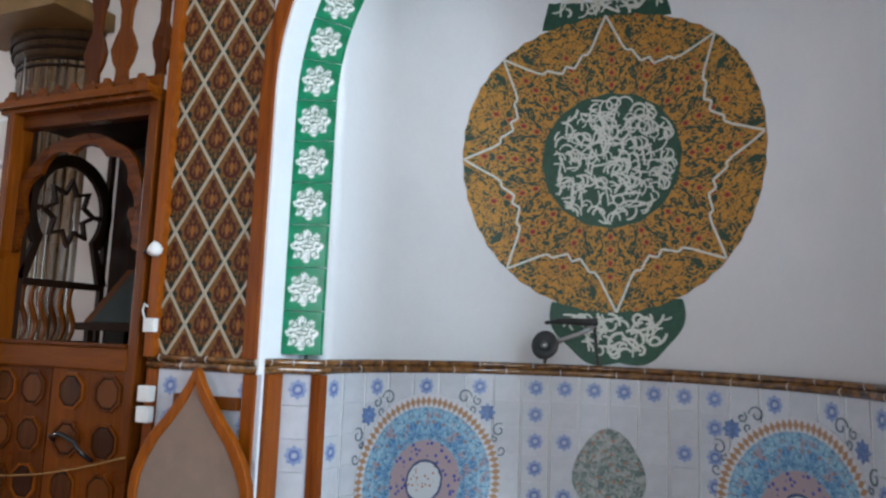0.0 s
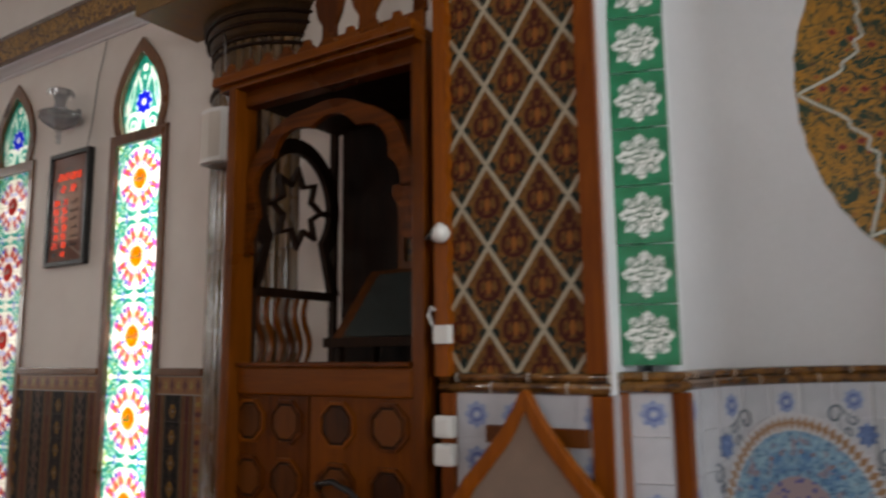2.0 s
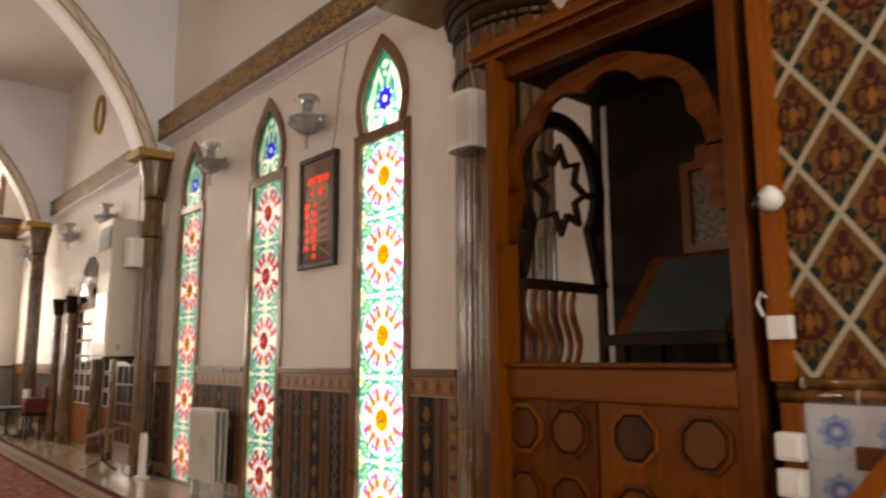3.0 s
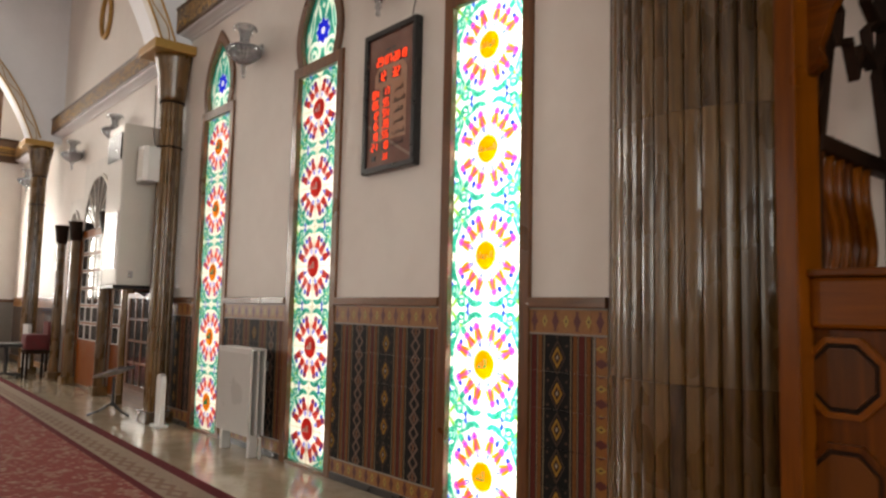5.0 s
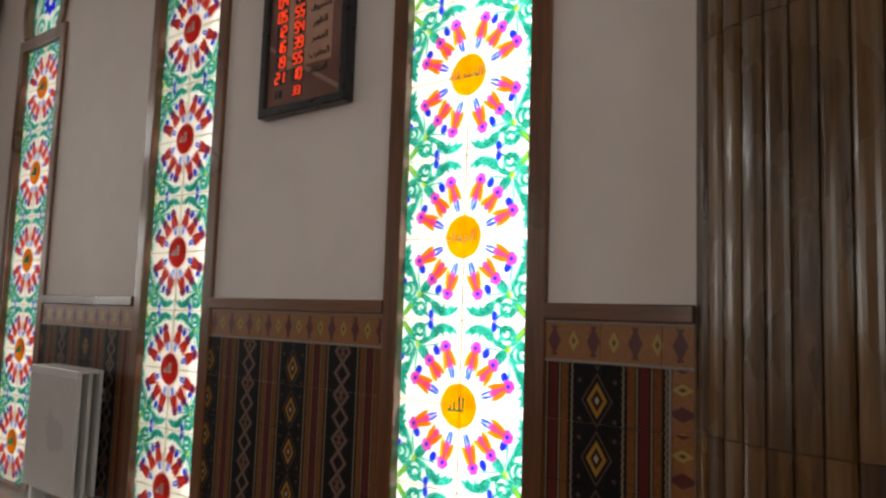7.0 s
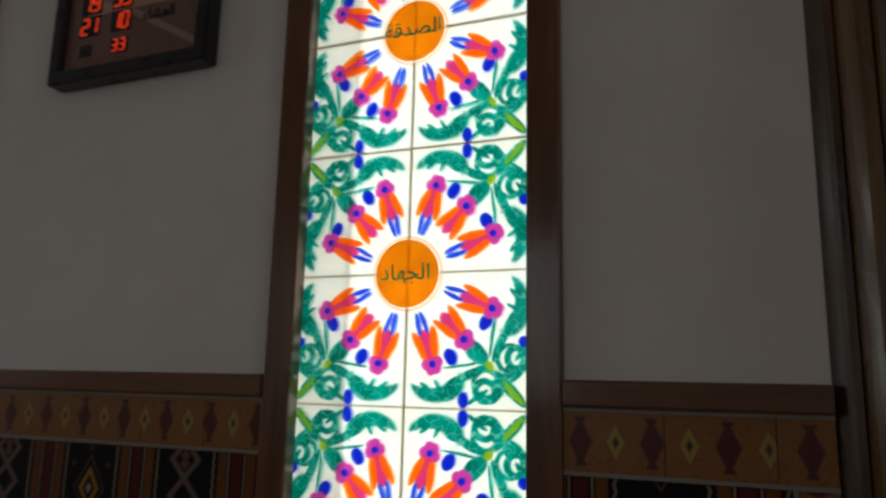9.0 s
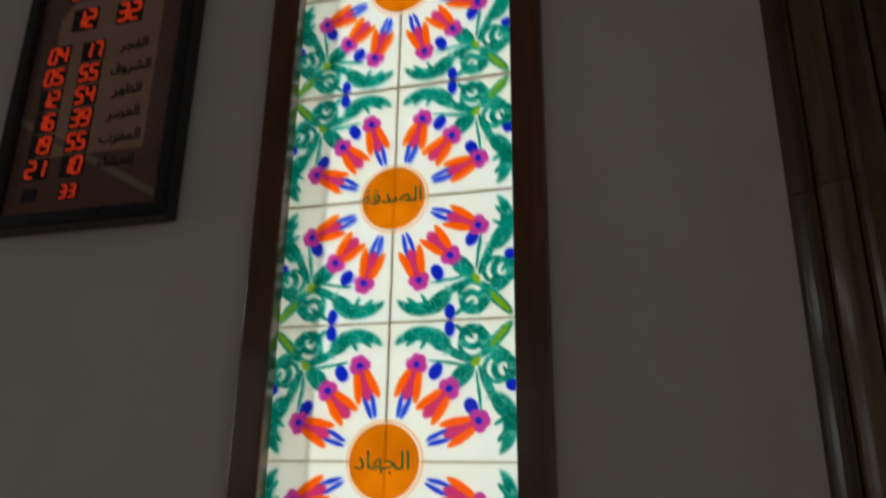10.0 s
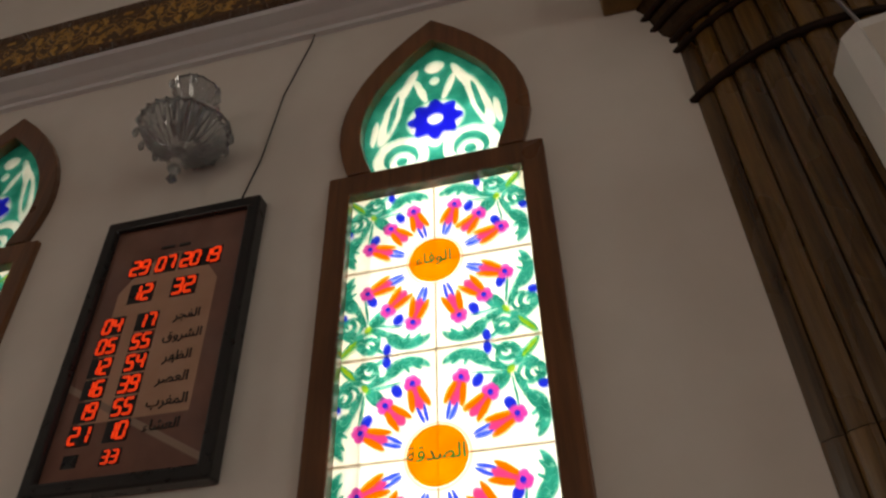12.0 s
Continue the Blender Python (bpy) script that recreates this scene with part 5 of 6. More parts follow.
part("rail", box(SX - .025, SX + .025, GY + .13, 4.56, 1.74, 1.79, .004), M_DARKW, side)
s_o, s_i = [], []
for i in range(16):
    t = 2 * math.pi * i / 16
    k = 1.0 if i % 2 == 0 else .62
    s_o.append((SY + .225 * k * math.sin(t), 2.28 + .255 * k * math.cos(t)))
    s_i.append((SY + .185 * k * math.sin(t), 2.28 + .21 * k * math.cos(t)))
part("star", hoop(s_o, s_i, SX - .018, SX + .018, None, True, "x"), M_DARKW, side)
for s in (-1, 1):
    part("strut", prism([(SY + s * .29, 2.26), (SY + s * .22, 2.265), (SY + s * .22, 2.295), (SY + s * .29, 2.30)], SX - .015, SX + .015, None, "x"), M_DARKW, side)
for i in range(6):
    y = GY + .17 + i * .075
    part("baluster", tube([(SX, y + .028 * math.sin(2 * math.pi * (k / 12)), 1.37 + .38 * k / 12) for k in range(13)], [.013 + .006 * math.sin(math.pi * k / 12) for k in range(13)], None, 8), M_PULPIT, side, "wavy orange baluster", smooth=True)
# carved upper tier
tier = part("upper_tier", box(-3.84, GX1, GY + .0, GY + .03, 2.94, 3.02), M_PULPITX, pulpit, "carved orange upper balustrade")
for cx, w in ((-3.80, .05), (-3.555, .055), (-3.235, .04)):
    out = [(w * .9, 3.02), (w * .8, 3.09), (w * 1.5, 3.15), (w * 1.9, 3.23), (w * 1.3, 3.31), (w * .7, 3.37), (w * .75, 3.49), (w * 1.2, 3.56), (w * 1.5, 3.65), (w * 1.2, 3.75), (w * .8, 3.83), (w * .8, 3.99)]
    part("baluster", prism([(cx + a, z) for a, z in out] + [(cx - a, z) for a, z in out[::-1]], GY + .0, GY + .028), M_PULPIT, tier)
part("rail", box(-3.86, GX1, GY - .005, GY + .033, 3.99, 4.06, .005), M_PULPITX, tier)

stand = thing("book_rest", (-3.74, 4.3, 1.34), "dark wooden book rest inside the pulpit", "book rest")
part("desk", prism([(4.06, 1.47), (4.10, 1.455), (4.46, 1.87), (4.42, 1.885)], -4.00, -3.41, None, "x"), M_PANEL, stand)
part("cloth", prism([(4.0845, 1.5013), (4.0785, 1.5066), (4.3865, 1.8616), (4.3925, 1.8563)], -3.92, -3.47, None, "x"), plain("grey_green_cover", (0.022, 0.030, 0.028), .6, 0, .3, 12, .2), stand, "grey-green patterned cover")
part("lip", box(-4.03, -3.44, 4.045, 4.075, 1.45, 1.50, .004), M_DARKW, stand)
for x in (-3.98, -3.49):
    part("leg", box(x - .02, x + .02, 4.10, 4.14, 1.34, 1.50), M_DARKW, stand)
    part("leg", box(x - .02, x + .02, 4.40, 4.44, 1.34, 1.84), M_DARKW, stand)
def make_print():
    (x, y, z), o = coords()
    a = abs(x)
    n = grain(combine(a, 0.0, z), 16, 2, 0.5, 1.5)
    c = mix(span(grain(o, 9, 3), 0.3, 0.7), (0.10, 0.052, 0.012), (0.16, 0.085, 0.02))
    return mix(below(abs(n - 0.5), 0.05, 0.03), c, (0.012, 0.012, 0.010))


M_PRINT = material("dark_gold_print", make_print, 0.35)
pic = thing("framed_panel", (-3.72, 4.58, 1.95), "small framed ornament panel in dark gold on the back wall", "framed panel")
part("picture_frame", hoop([(-3.90, 1.90), (-3.46, 1.90), (-3.46, 2.36), (-3.90, 2.36)], [(-3.855, 1.945), (-3.505, 1.945), (-3.505, 2.315), (-3.855, 2.315)], 4.545, 4.58), M_PANEL, pic, "brown wooden picture frame")
part("print", box(-.176, .176, -.004, .004, -.186, .186), M_PRINT, pic, "dark gold ornament print", pose(-3.68, 4.574, 2.13))

rope = part("rope", tube([(-4.36 + 1.16 * i / 24, GY - .03 - .02 * math.sin(math.pi * i / 24), .53 + .215 * i / 24 - .035 * math.sin(math.pi * i / 24)) for i in range(25)], .006, None, 6), M_ROPE, None, smooth=True)
tagged(rope, "thin yellow rope stretched across the pulpit doors", "rope")

# ---- fittings on the pier ----
for z, w in ((1.106, .045), (.990, .045)):
    s = thing("socket", (-3.11, PF - .03, z), "white surface-mounted socket box on the orange strip", "socket", "sockets on the pier")
    part("housing", box(-3.11 - w, -3.11 + w, PF - .085, PF - .03, z - .046, z + .046, .012), M_PLASTIC, s)
    part("lid", box(-3.11 - .032, -3.11 + .032, PF - .09, PF - .085, z - .032, z + .032, .002), M_PLASTIC, s)
j = thing("junction_box", (-3.15, PF - .05, 1.494), "small white junction box with a cable on the border", "junction box")
part("housing", box(-3.15, -3.07, PF - .09, PF - .05, 1.455, 1.535, .006), M_PLASTIC, j)
part("cable", tube([(-3.17, PF - .06, 1.535), (-3.19, PF - .06, 1.58), (-3.175, PF - .06, 1.62), (-3.16, PF - .055, 1.60)], .006, None, 6), M_PLASTIC, j, smooth=True)
c = thing("security_camera", (-3.12, PF - .05, 1.933), "small white dome security camera with a dark lens", "camera")
part("body", lathe([(.0, -.045), (.028, -.04), (.042, -.015), (.044, .01), (.038, .03), (.0, .035)], 0, 0, 20), M_PLASTIC, c, "", pose(-3.11, PF - .09, 1.935, 60, 0, -40), True)
part("lens", lathe([(.0, -.02), (.022, -.012), (.026, 0), (.0, .004)], 0, 0, 16), M_BLACK, c, "dark lens", pose(-3.145, PF - .125, 1.925, 60, 0, -40), True)
part("bracket", box(-3.125, -3.095, PF - .075, PF - .05, 1.91, 1.96, .004), M_STEEL, c)

# ---- upholstered chair in front of the pier ----
ch = thing("chair", (-2.70, 3.6, 0), "ornate chair with ogee-arched orange wooden back and taupe upholstery", "chair")
half = [(0, 1.275), (.022, 1.255), (.055, 1.19), (.11, 1.11), (.20, 1.00), (.285, .91), (.355, .80), (.40, .69), (.415, .58), (.40, .46), (.36, .38)]
og = [(-2.705 - a, z) for a, z in half[::-1]] + [(-2.705 + a, z) for a, z in half[1:]]
half2 = [(0, 1.19), (.012, 1.165), (.04, 1.11), (.085, 1.045), (.165, .95), (.235, .87), (.30, .765), (.342, .67), (.355, .575), (.342, .47), (.31, .40)]
og2 = [(-2.705 - a, z) for a, z in half2[::-1]] + [(-2.705 + a, z) for a, z in half2[1:]]
fr = part("back_frame", hoop(og, og2, 3.725, 3.775), M_BEECH, ch, "carved orange wooden frame")
md = fr.modifiers.new("bevel", "BEVEL")
md.width, md.segments = .01, 3
cu = part("backrest", prism([(-2.705 + (a + 2.705) * .99, z) for a, z in og2], 3.738, 3.77), M_FABRIC, ch, "taupe velvet back")
part("seat_frame", box(-3.06, -2.35, 3.16, 3.74, .36, .43, .012), M_BEECH, ch)
part("seat", box(-3.03, -2.38, 3.18, 3.72, .43, .50, .025), M_FABRIC, ch, "taupe velvet seat")
for x in (-3.03, -2.38):
    for y in (3.2, 3.71):
        part("leg", lathe([(.022, 0), (.03, .05), (.02, .1), (.032, .3), (.034, .37)], x, y, 12), M_BEECH, ch, smooth=True)
shelf = thing("wall_board", (-2.68, PF, 1.05), "small brown wooden board fixed to the tiles", "board")
part("board", box(-2.92, -2.48, PF - .05, PF - .008, 1.05, 1.12, .005), M_PANEL, shelf)

# ---- black lamp on the ledge of the niche ----
mic = thing("lamp", (-1.168, 5.52, 1.33), "black desk lamp with a round shade on a jointed arm", "lamp")
at = pose(-1.218, 5.46, 1.46, 80, 0, -12)
part("shade", lathe([(.02, -.06), (.05, -.055), (.085, -.02), (.10, .02), (.095, .028), (.04, .01), (.0, .008)], 0, 0, 28), M_BLACK, mic, "round black shade", at, True)
part("bulb", lathe([(.0, .0), (.025, .01), (.028, .03), (.0, .045)], 0, 0, 14), M_STEEL, mic, "bright metal hub", at, True)
part("arm", tube([(-1.208, 5.47, 1.45), (-1.108, 5.46, 1.50), (-0.988, 5.46, 1.545), (-0.888, 5.47, 1.60)], .016, None, 8), M_STEEL, mic, "grey arm", smooth=True)
part("arm", tube([(-1.228, 5.47, 1.615), (-1.108, 5.47, 1.63), (-0.938, 5.47, 1.625), (-0.868, 5.47, 1.63)], [.012, .022, .026, .028], None, 8), M_BLACK, mic, "black jointed arm", smooth=True)
part("foot", tube([(-1.218, 5.50, 1.40), (-1.238, 5.50, 1.338)], .012, None, 8), M_BLACK, mic)
part("foot", tube([(-0.888, 5.47, 1.60), (-0.868, 5.50, 1.338)], .012, None, 8), M_BLACK, mic)

# ---- prayer clock ----
KX0, KX1, KZ0, KZ1, KY = -7.822, -7.213, 2.194, 3.216, YW
kx, kz = (KX0 + KX1) / 2, (KZ0 + KZ1) / 2
clk = thing("clock", (kx, KY, KZ0), "framed digital prayer clock with glowing red figures on the wall", "clock")
fr = part("clock_frame", hoop([(KX0, KZ0), (KX1, KZ0), (KX1, KZ1), (KX0, KZ1)], [(KX0 + .045, KZ0 + .045), (KX1 - .045, KZ0 + .045), (KX1 - .045, KZ1 - .045), (KX0 + .045, KZ1 - .045)], KY - .06, KY), M_BLACK, clk, "black frame")
md = fr.modifiers.new("bevel", "BEVEL")
md.width, md.segments = .008, 2
part("face", box(-.27, .27, -.004, .004, -.468, .468), M_CLOCK, clk, "brown printed face with a painted floor reflection", pose(kx, KY - .035, kz))
SEG = {"0": "abcdef", "1": "bc", "2": "abged", "3": "abgcd", "4": "fgbc", "5": "afgcd", "6": "afgedc", "7": "abc", "8": "abcdefg", "9": "abcdfg"}


def figure(ch_, cx, cz, h, parent):
    w, t, y = h * .5, h * .11, KY - .0425
    bm = bmesh.new()
    bars = {"a": (0, h / 2, 1), "g": (0, 0, 1), "d": (0, -h / 2, 1), "f": (-w / 2, h / 4, 0), "b": (w / 2, h / 4, 0), "e": (-w / 2, -h / 4, 0), "c": (w / 2, -h / 4, 0)}
    for s in SEG[ch_]:
        x, z, flat = bars[s]
        a, b = (w * .44, t * .5) if flat else (t * .5, h * .21)
        sl = z * .10
        box(cx + x + sl - a, cx + x + sl + a, y - .002, y + .002, cz + z - b, cz + z + b, 0, bm)
    part("figure", bm, M_LED, parent, "glowing red figure")


def figures(txt, x, z, h, step):
    part("display", box(x - step * .62, x + step * (len(txt) - 1) + step * .62, KY - .0405, KY - .038, z - h * .68, z + h * .68), M_BLACK, clk)
    for k, d in enumerate(txt):
        figure(d, x + k * step, z, h, clk)


for txt, x in (("29", -.145), ("07", -.045), ("20", .05), ("19", .125)):
    figures(txt, kx + x, kz + .285, .055, .037)
figures("12", kx - .115, kz + .175, .058, .042), figures("32", kx + .045, kz + .175, .058, .042)
NAMES = ("\ufeae\ufea0\ufed4\ufedf\ufe8d", "\ufed5\ufeed\ufeae\ufeb8\ufedf\ufe8d", "\ufeae\ufeec\ufec8\ufedf\ufe8d", "\ufeae\ufebc\ufecc\ufedf\ufe8d", "\ufe8f\ufeae\ufed0\ufee4\ufedf\ufe8d", "\ufe80\ufe8e\ufeb8\ufecc\ufedf\ufe8d")
for k, (h_, m_) in enumerate((("04", "17"), ("05", "55"), ("12", "54"), ("16", "39"), ("19", "55"), ("21", "10"))):
    z = kz + .055 - k * .076
    figures(h_, kx - .185, z, .05, .036), figures(m_, kx - .06, z, .05, .036)
    writing(NAMES[k], .047, M_INK, clk, pose(kx + .105, KY - .041, z))
figures("33", kx - .055, kz - .405, .036, .03)
part("display", box(kx - .20, kx - .15, KY - .0405, KY - .038, kz - .425, kz - .385), M_BLACK, clk)
for dx, w in ((-.035, .05), (.03, .04)):
    part("stroke", box(kx + dx - w / 2, kx + dx + w / 2, KY - .0415, KY - .039, kz + .352, kz + .364), M_INK, clk)
wire = part("cable", tube([(-7.33, YW - .012, 3.21), (-7.27, YW - .010, 3.45), (-7.22, YW - .012, 3.80), (-7.13, YW - .010, 4.12), (-7.10, YW - .02, 4.30), (-7.10, YW - .05, 4.42)], .0032, None, 6), M_BLACK, None, smooth=True)
tagged(wire, "thin dark cable running up the wall from the clock", "cable")


# ---- crystal wall lamps ----
def sconce(x, y, z):
    s = thing("wall_lamp", (x, y, z), "crystal wall lamp with a ribbed bowl and hanging drops", "wall lamp", "crystal wall lamps")
    part("backplate", lathe([(.0, -.012), (.05, -.012), (.055, 0), (.0, .004)], 0, 0, 20), M_STEEL, s, "metal backplate", pose(x, y - .008, z + .06, 90, 0, 0), True)
    part("arm", tube([(x, y - .01, z + .06), (x, y - .10, z + .08), (x, y - .165, z + .05)], .012, None, 8), M_STEEL, s, smooth=True)
    part("bowl", lathe([(.012, -.13), (.055, -.112), (.13, -.062), (.162, -.006), (.170, .02), (.152, .02), (.10, -.04), (.03, -.09)], x, y - .165, 48, None, 24, .12), M_CRYSTAL, s, "ribbed crystal bowl", pose(0, 0, z), False)
    part("rim", tube([(x + .168 * math.cos(t), y - .165 + .15 * math.sin(t), z + .024) for t in [2 * math.pi * i / 32 for i in range(33)]], .007, None, 6), M_STEEL, s, "metal rim", smooth=True)
    part("chimney", lathe([(.055, .02), (.06, .06), (.046, .10), (.05, .16), (.075, .205), (.098, .235), (.088, .235), (.042, .16), (.05, .02)], x, y - .165, 24, None, 12, .06), M_CRYSTAL, s, "small crystal shade", pose(0, 0, z), False)
    part("finial", lathe([(.0, -.255), (.020, -.235), (.010, -.21), (.026, -.185), (.012, -.165), (.034, -.145), (.016, -.128)], x, y - .165, 12), M_CRYSTAL, s, "crystal finial", pose(0, 0, z), True)
    drop = mesh_of("drop", lathe([(.0, -.06), (.013, -.04), (.010, -.02), (.002, 0)], 0, 0, 6), M_CRYSTAL)
    for i in range(14):
        t = 2 * math.pi * i / 14
        part("drop", drop, M_CRYSTAL, s, "crystal drop", pose(x + .178 * math.cos(t), y - .165 + .15 * math.sin(t), z + .02))
    for i in range(6):
        t = 2 * math.pi * i / 6
        part("drop", drop, M_CRYSTAL, s, "crystal drop", pose(x + .098 * math.cos(t), y - .165 + .098 * math.sin(t), z + .238))
    return s


first = sconce(-7.515, YW, 3.50)
for x, y, z in ((-9.62, YW, 3.56), (-14.0, 4.80, 3.62), (-16.2, 4.80, 3.62), (-19.6, 4.80, 3.62)):
    copy_thing(first, pose(x, y, z))

# ---- loudspeakers ----
for x, y, z, rz in ((-5.26, 4.44, 2.70, 0), (-11.50, 4.385, 2.56, 0), (-19.3, 4.79, 2.75, 0)):
    sp = thing("loudspeaker", (x, y, z), "white box loudspeaker with a rounded front on the column", "loudspeaker", "white loudspeakers")
    pts = [(x - .13, y), (x - .13, y - .12), (x - .10, y - .165), (x, y - .18), (x + .10, y - .165), (x + .13, y - .12), (x + .13, y)]
    part("housing", prism(pts, z, z + .37, None, "z"), M_PLASTIC, sp)
    part("grille", prism([(x - .095, y - .167), (x, y - .185), (x + .095, y - .167), (x, y - .175)], z + .03, z + .34, None, "z"), M_ACBODY, sp, "pale perforated grille")
    part("cap", box(x - .12, x + .12, y - .14, y - .01, z - .008, z + .0), M_STEEL, sp)
    part("cable", tube([(x + .02, y - .02, z + .37), (x - .02, y - .03, z + .55), (x - .06, y - .02, z + .9), (x - .08, y - .02, z + 1.1)], .006, None, 6), M_STEEL, sp, "grey cable", smooth=True)

# ---- radiator ----
rad = thing("radiator", (-9.52, YW, 0), "white panel radiator fixed under the rail of the wainscot", "radiator")
for y0, y1 in ((4.44, 4.462), (4.50, 4.522), (4.56, 4.582)):
    part("panel", box(-9.745, -9.11, y0, y1, .175, .893, .006), M_ENAMEL, rad)
for i in range(19):
    part("groove", box(-9.72 + i * .0325, -9.705 + i * .0325, 4.436, 4.442, .18, .845), M_ENAMEL, rad)
part("top_grille", box(-9.735, -9.12, 4.445, 4.58, .872, .89), M_ENAMEL, rad)
for x in (-9.69, -9.17):
    part("foot", box(x - .02, x + .02, 4.47, 4.55, 0, .18, .004), M_ENAMEL, rad)
for x in (-9.80, -9.05):
    part("pipe", tube([(x, 4.52, 0), (x, 4.52, .17), (x + (.06 if x < -9.5 else -.06), 4.52, .19)], .011, None, 8), M_ENAMEL, rad, smooth=True)
for x in (-9.63, -9.2):
    part("bracket", box(x - .015, x + .015, 4.58, YW, .7, .78), M_STEEL, rad)

# ---- air conditioner on its shelf ----
ac = thing("air_conditioner", (-11.98, 4.4, 1.44), "tall beige cabinet air conditioner on a wall shelf", "air conditioner")
part("cabinet", box(-12.25, -11.70, 4.10, 4.52, 1.44, 3.22, .02), M_ACBODY, ac)
part("grille", box(-12.21, -11.74, 4.088, 4.102, 2.82, 3.12), M_BLACK, ac, "dark outlet grille")
for i in range(9):
    part("louvre", box(-12.20, -11.75, 4.078, 4.092, 2.845 + i * .031, 2.853 + i * .031), M_STEEL, ac)
part("intake", box(-12.19, -11.76, 4.09, 4.102, 1.62, 2.25), M_STEEL, ac, "grey intake panel")
part("badge", box(-11.702, -11.694, 4.22, 4.27, 1.52, 1.60), M_STEEL, ac, "dark badge")
sh = thing("shelf", (-11.98, 4.4, 1.40), "dark wall shelf under the air conditioner", "shelf")
part("board", box(-12.3, -11.66, 4.06, 4.80, 1.405, 1.44, .004), M_BLACK, sh)
for x in (-12.25, -11.71):
    part("bracket", prism([(4.80, 1.405), (4.45, 1.405), (4.80, 1.22)], x - .012, x + .012, None, "x"), M_STEEL, sh)

# ---- portal beyond the arch ----
PY = 4.80
pt = thing("portal", (-14.95, PY, 0), "white stone portal with three arched openings and brown pillars", "portal", kind="structure")
for x0, x1, zt, w in ((-16.6, -15.75, 2.72, .5), (-15.8, -14.1, 3.22, .9), (-14.15, -13.1, 2.72, .5)):
    part("surround", box(x0, x1, PY - .05, PY, 2.35, zt + .18, .01), M_STONE, pt, "pale stone surround")
for k, (x0, x1, zs, top) in enumerate(((-16.5, -15.87, 2.25, 2.68), (-15.65, -14.22, 2.35, 3.12), (-14.0, -13.2, 2.25, 2.68))):
    cx, hw = (x0 + x1) / 2, (x1 - x0) / 2 - .06
    fan = thing("door", (cx, PY, 0), "panelled brown wooden door with a grid of small panes and a fanlight", "door")
    f = part("fanlight", prism([(cx + hw * math.cos(math.pi * i / 20), zs + (top - zs) * math.sin(math.pi * i / 20)) for i in range(21)], PY - .065, PY - .055), M_SMOKE, fan, "dark arched fanlight")
    part("fan_rim", hoop([(cx + (hw + .05) * math.cos(math.pi * i / 20), zs + (top - zs + .05) * math.sin(math.pi * i / 20)) for i in range(21)], [(cx + hw * math.cos(math.pi * i / 20), zs + (top - zs) * math.sin(math.pi * i / 20)) for i in range(21)], PY - .08, PY - .05, None, False), M_STONE, f)
    for i in range(1, 8):
        t = math.pi * i / 8
        part("fan_bar", tube([(cx, PY - .068, zs), (cx + hw * .98 * math.cos(t), PY - .068, zs + (top - zs) * .98 * math.sin(t))], .012, None, 6), M_STONE, f, "pale bar")
    part("leaf", box(x0, x1, PY - .055, PY - .012, .03, zs, .004), M_BEECH, fan, "orange-brown wooden leaf")
    cols = 4 if k == 1 else 2
    for c_ in range(cols):
        for r_ in range(6):
            a = x0 + .06 + (x1 - x0 - .12) * c_ / cols
            b = x0 + .06 + (x1 - x0 - .12) * (c_ + 1) / cols
            z0 = .68 + r_ * .26
            part("pane", box(a + .035, b - .035, PY - .062, PY - .054, z0 + .03, z0 + .235), M_SMOKE, fan, "dark pane")
            part("pane_rim", hoop([(a + .02, z0 + .015), (b - .02, z0 + .015), (b - .02, z0 + .25), (a + .02, z0 + .25)], [(a + .035, z0 + .03), (b - .035, z0 + .03), (b - .035, z0 + .235), (a + .035, z0 + .235)], PY - .066, PY - .054), M_STONE, fan, "pale glazing rim")
for x in (-13.1, -14.1, -15.75, -16.62):
    pc = thing("pillar", (x, 4.66, 0), "slender brown wooden pillar of the portal", "pillar", "pillars of the portal")
    part("shaft", lathe([(.075, .1), (.07, 1.2), (.066, 2.2)], x, 4.66, 16, None, 8, .06), M_SLAT, pc)
    part("base", box(x - .10, x + .10, 4.56, 4.76, 0, .12, .01), M_SLAT, pc)
    part("capital", lathe([(.07, 2.2), (.09, 2.26), (.105, 2.42), (.12, 2.5)], x, 4.66, 16), M_DARKW, pc)
hoopr = part("wall_ring", tube([(-15.3 + .24 * math.cos(t), 4.775, 5.70 + .33 * math.sin(t)) for t in [2 * math.pi * i / 40 for i in range(41)]], .035, None, 8), M_GOLD, None, smooth=True)
tagged(hoopr, "oval gilt plaster ring on the upper wall", "wall ornament")

# ---- glazed cabinet under the air conditioner ----
cab = thing("display_cabinet", (-12.45, 4.7, 0), "brown wooden glazed cabinet standing under the wall shelf", "cabinet")
part("base", box(-12.86, -12.05, 4.60, 4.76, 0, .22, .008), M_RAIL, cab, "brown plinth")
part("back", box(-12.84, -12.07, 4.73, 4.76, .22, 1.36), M_BEECH, cab, "orange-brown back board")
part("cabinet_frame", hoop([(-12.86, .22), (-12.05, .22), (-12.05, 1.37), (-12.86, 1.37)], [(-12.80, .28), (-12.11, .28), (-12.11, 1.31), (-12.80, 1.31)], 4.60, 4.64), M_FRAME, cab)
for x in (-12.86, -12.08):
    part("side", box(x, x + .03, 4.64, 4.73, .22, 1.37), M_FRAME, cab)
for z in (.54, .80, 1.06):
    part("glazing_bar", box(-12.80, -12.11, 4.612, 4.632, z - .014, z + .014), M_FRAME, cab)
for x in (-12.57, -12.34):
    part("glazing_bar", box(x - .014, x + .014, 4.608, 4.636, .28, 1.31), M_FRAME, cab)
part("pane", box(-12.80, -12.11, 4.618, 4.626, .28, 1.31), M_SMOKE, cab, "dark glass")

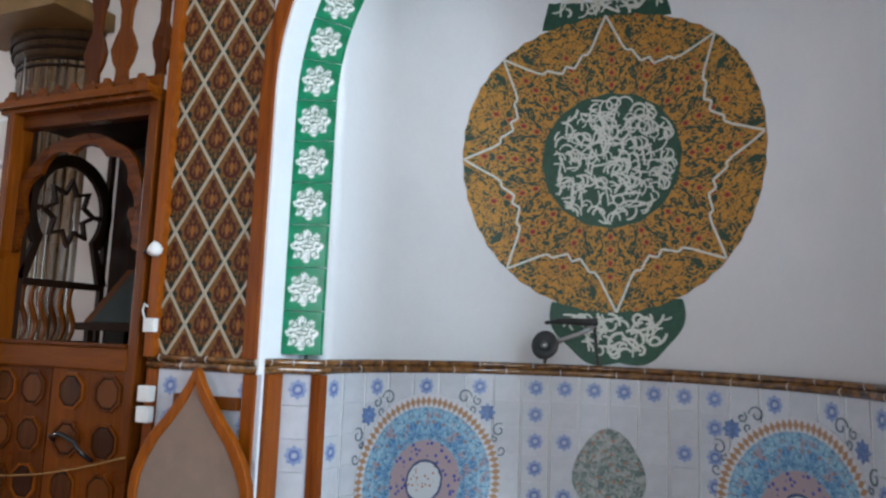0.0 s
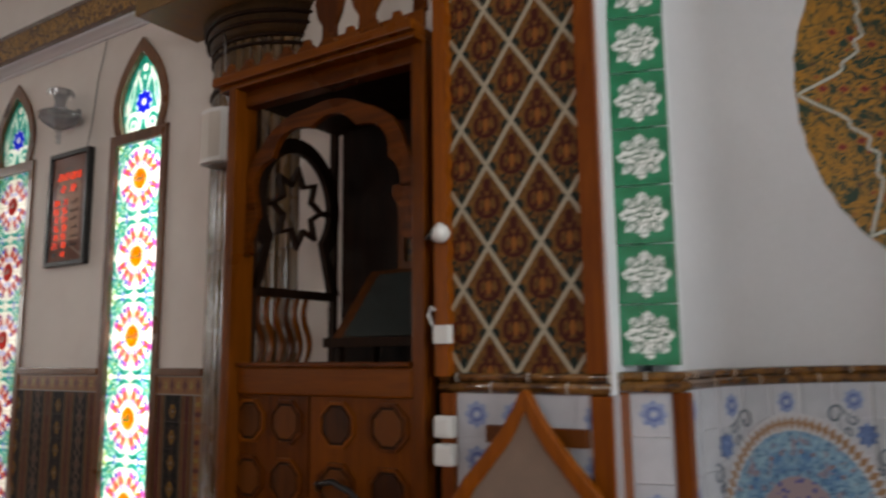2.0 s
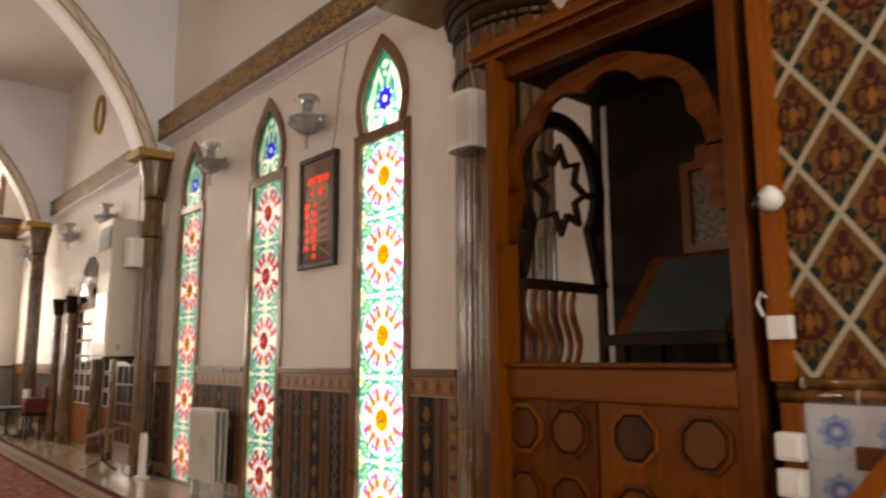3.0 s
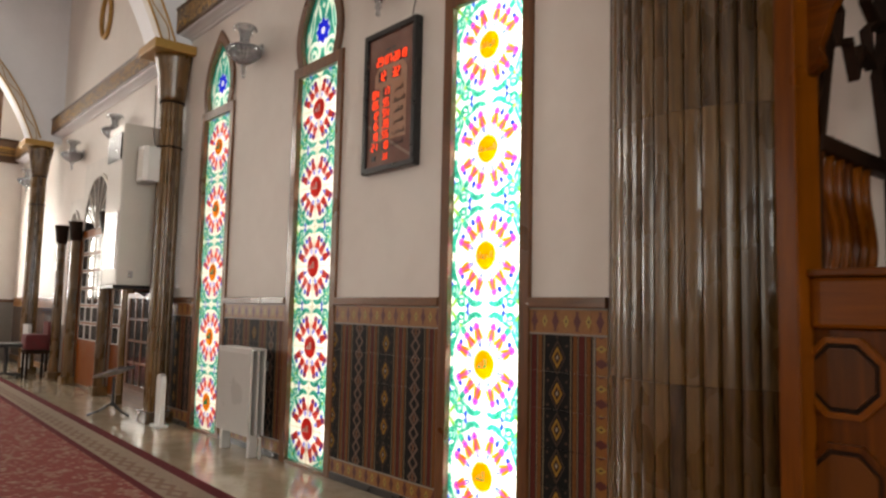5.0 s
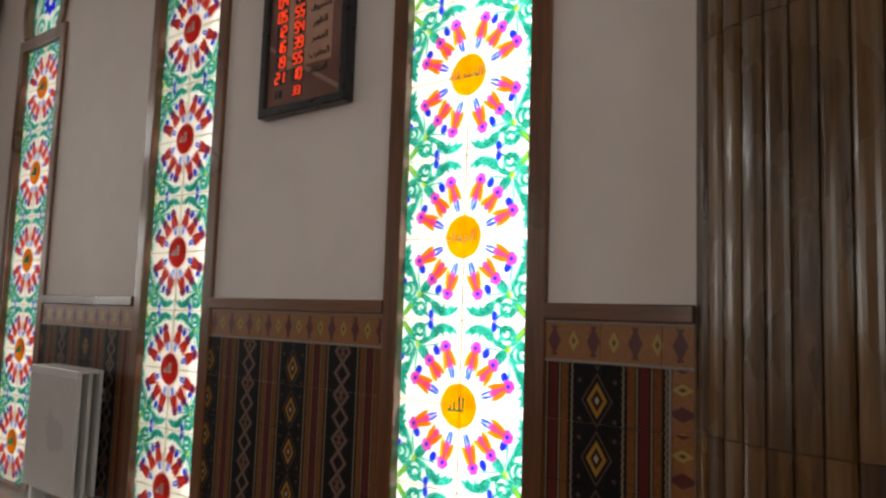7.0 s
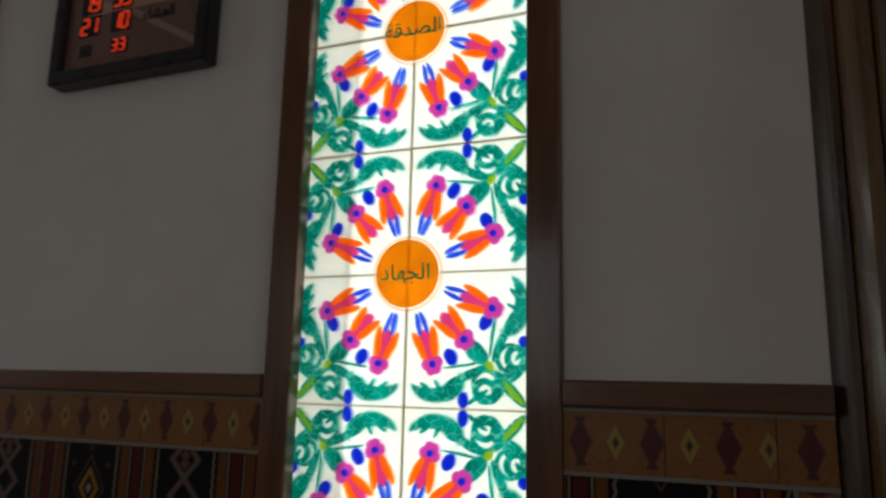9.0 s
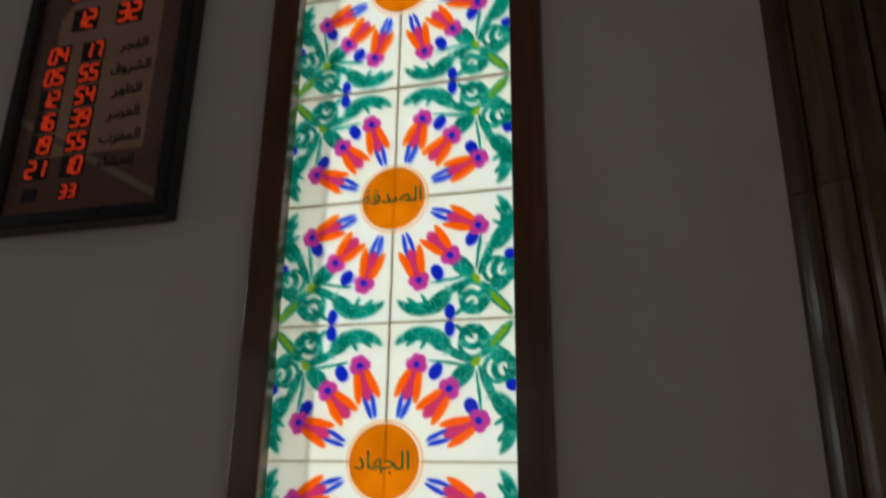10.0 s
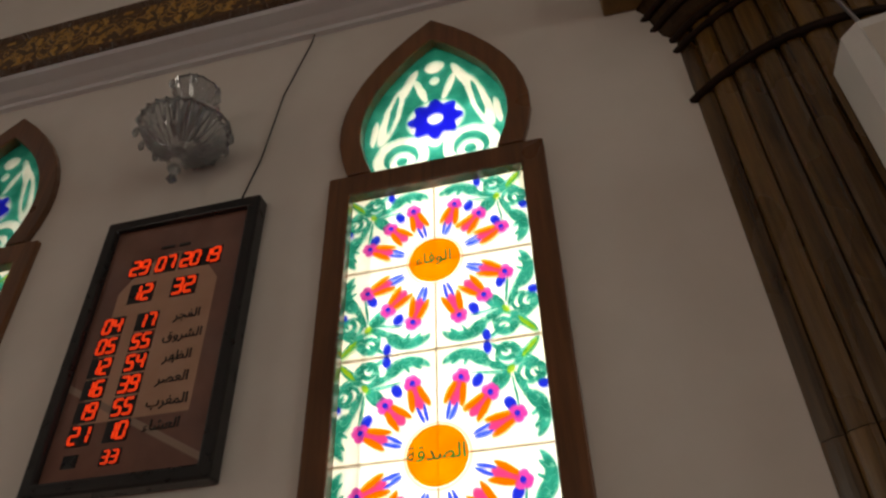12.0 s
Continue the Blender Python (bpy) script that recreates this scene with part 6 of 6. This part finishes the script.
# ---- loose things along the wall ----
tri = thing("music_stand", (-12.15, 4.28, 0), "black tripod stand with a tilted tray on the marble floor", "stand")
part("pole", tube([(-12.15, 4.28, .10), (-12.15, 4.28, .42)], .016, None, 8), M_BLACK, tri)
for k in range(3):
    t = 2 * math.pi * k / 3 + .4
    part("leg", tube([(-12.15, 4.28, .14), (-12.15 + .12 * math.cos(t), 4.28 + .12 * math.sin(t), .06), (-12.15 + .26 * math.cos(t), 4.28 + .26 * math.sin(t), .012)], .014, None, 6), M_BLACK, tri)
part("tray", prism([(-.17, -.01), (.17, .10), (.165, .125), (-.175, .015)], -.13, .13), M_STEEL, tri, "grey tilted tray", pose(-12.15, 4.28, .42, 0, 0, 30))
tb = thing("side_table", (-17.3, 4.1, 0), "low black pedestal table on the floor", "table")
part("top", box(-17.65, -16.95, 3.85, 4.35, .50, .56, .01), M_BLACK, tb)
part("pole", tube([(-17.3, 4.1, .05), (-17.3, 4.1, .5)], .03, None, 8), M_BLACK, tb)
for k in range(4):
    t = math.pi / 2 * k + .5
    part("foot", tube([(-17.3, 4.1, .07), (-17.3 + .28 * math.cos(t), 4.1 + .28 * math.sin(t), .02)], .02, None, 6), M_BLACK, tb)
wb = thing("white_stop", (-11.08, 4.43, 0), "white round-topped plastic guard standing by the column", "guard")
part("body", prism([(-11.15, 0), (-11.01, 0), (-11.01, .47), (-11.03, .52), (-11.08, .535), (-11.13, .52), (-11.15, .47)], 4.40, 4.45), M_PLASTIC, wb)
part("foot", box(-11.17, -10.99, 4.36, 4.49, 0, .03, .006), M_PLASTIC, wb)
rw = thing("radiator", (-17.55, 4.55, 0), "white panel radiator beside the far column", "radiator")
part("panel", box(-17.75, -17.35, 4.40, 4.46, .12, .86, .01), M_ENAMEL, rw)
part("foot", box(-17.6, -17.5, 4.41, 4.45, 0, .12), M_ENAMEL, rw)
cc = thing("chair", (-16.95, 4.45, 0), "dark chair draped with a red cloth near the portal", "chair")
part("seat", box(-17.12, -16.78, 4.28, 4.62, .40, .46, .01), M_DARKW, cc)
part("backrest", box(-17.12, -16.78, 4.58, 4.63, .46, .92, .01), M_RED, cc, "dark red cloth")
part("cloth", box(-17.14, -16.76, 4.26, 4.60, .46, .72, .06), M_RED, cc, "dark red cloth")
for x in (-17.09, -16.81):
    for y in (4.31, 4.59):
        part("leg", box(x - .018, x + .018, y - .018, y + .018, 0, .4), M_DARKW, cc)
wd = thing("water_dispenser", (-20.2, 4.2, 0), "grey water dispenser with a blue bottle", "water dispenser")
part("body", box(-20.36, -20.04, 4.05, 4.37, 0, .98, .02), M_STEEL, wd)
part("bottle", lathe([(.05, .98), (.13, 1.04), (.135, 1.30), (.12, 1.36), (.0, 1.37)], -20.2, 4.21, 20), M_BLUE, wd, "blue water bottle", smooth=True)
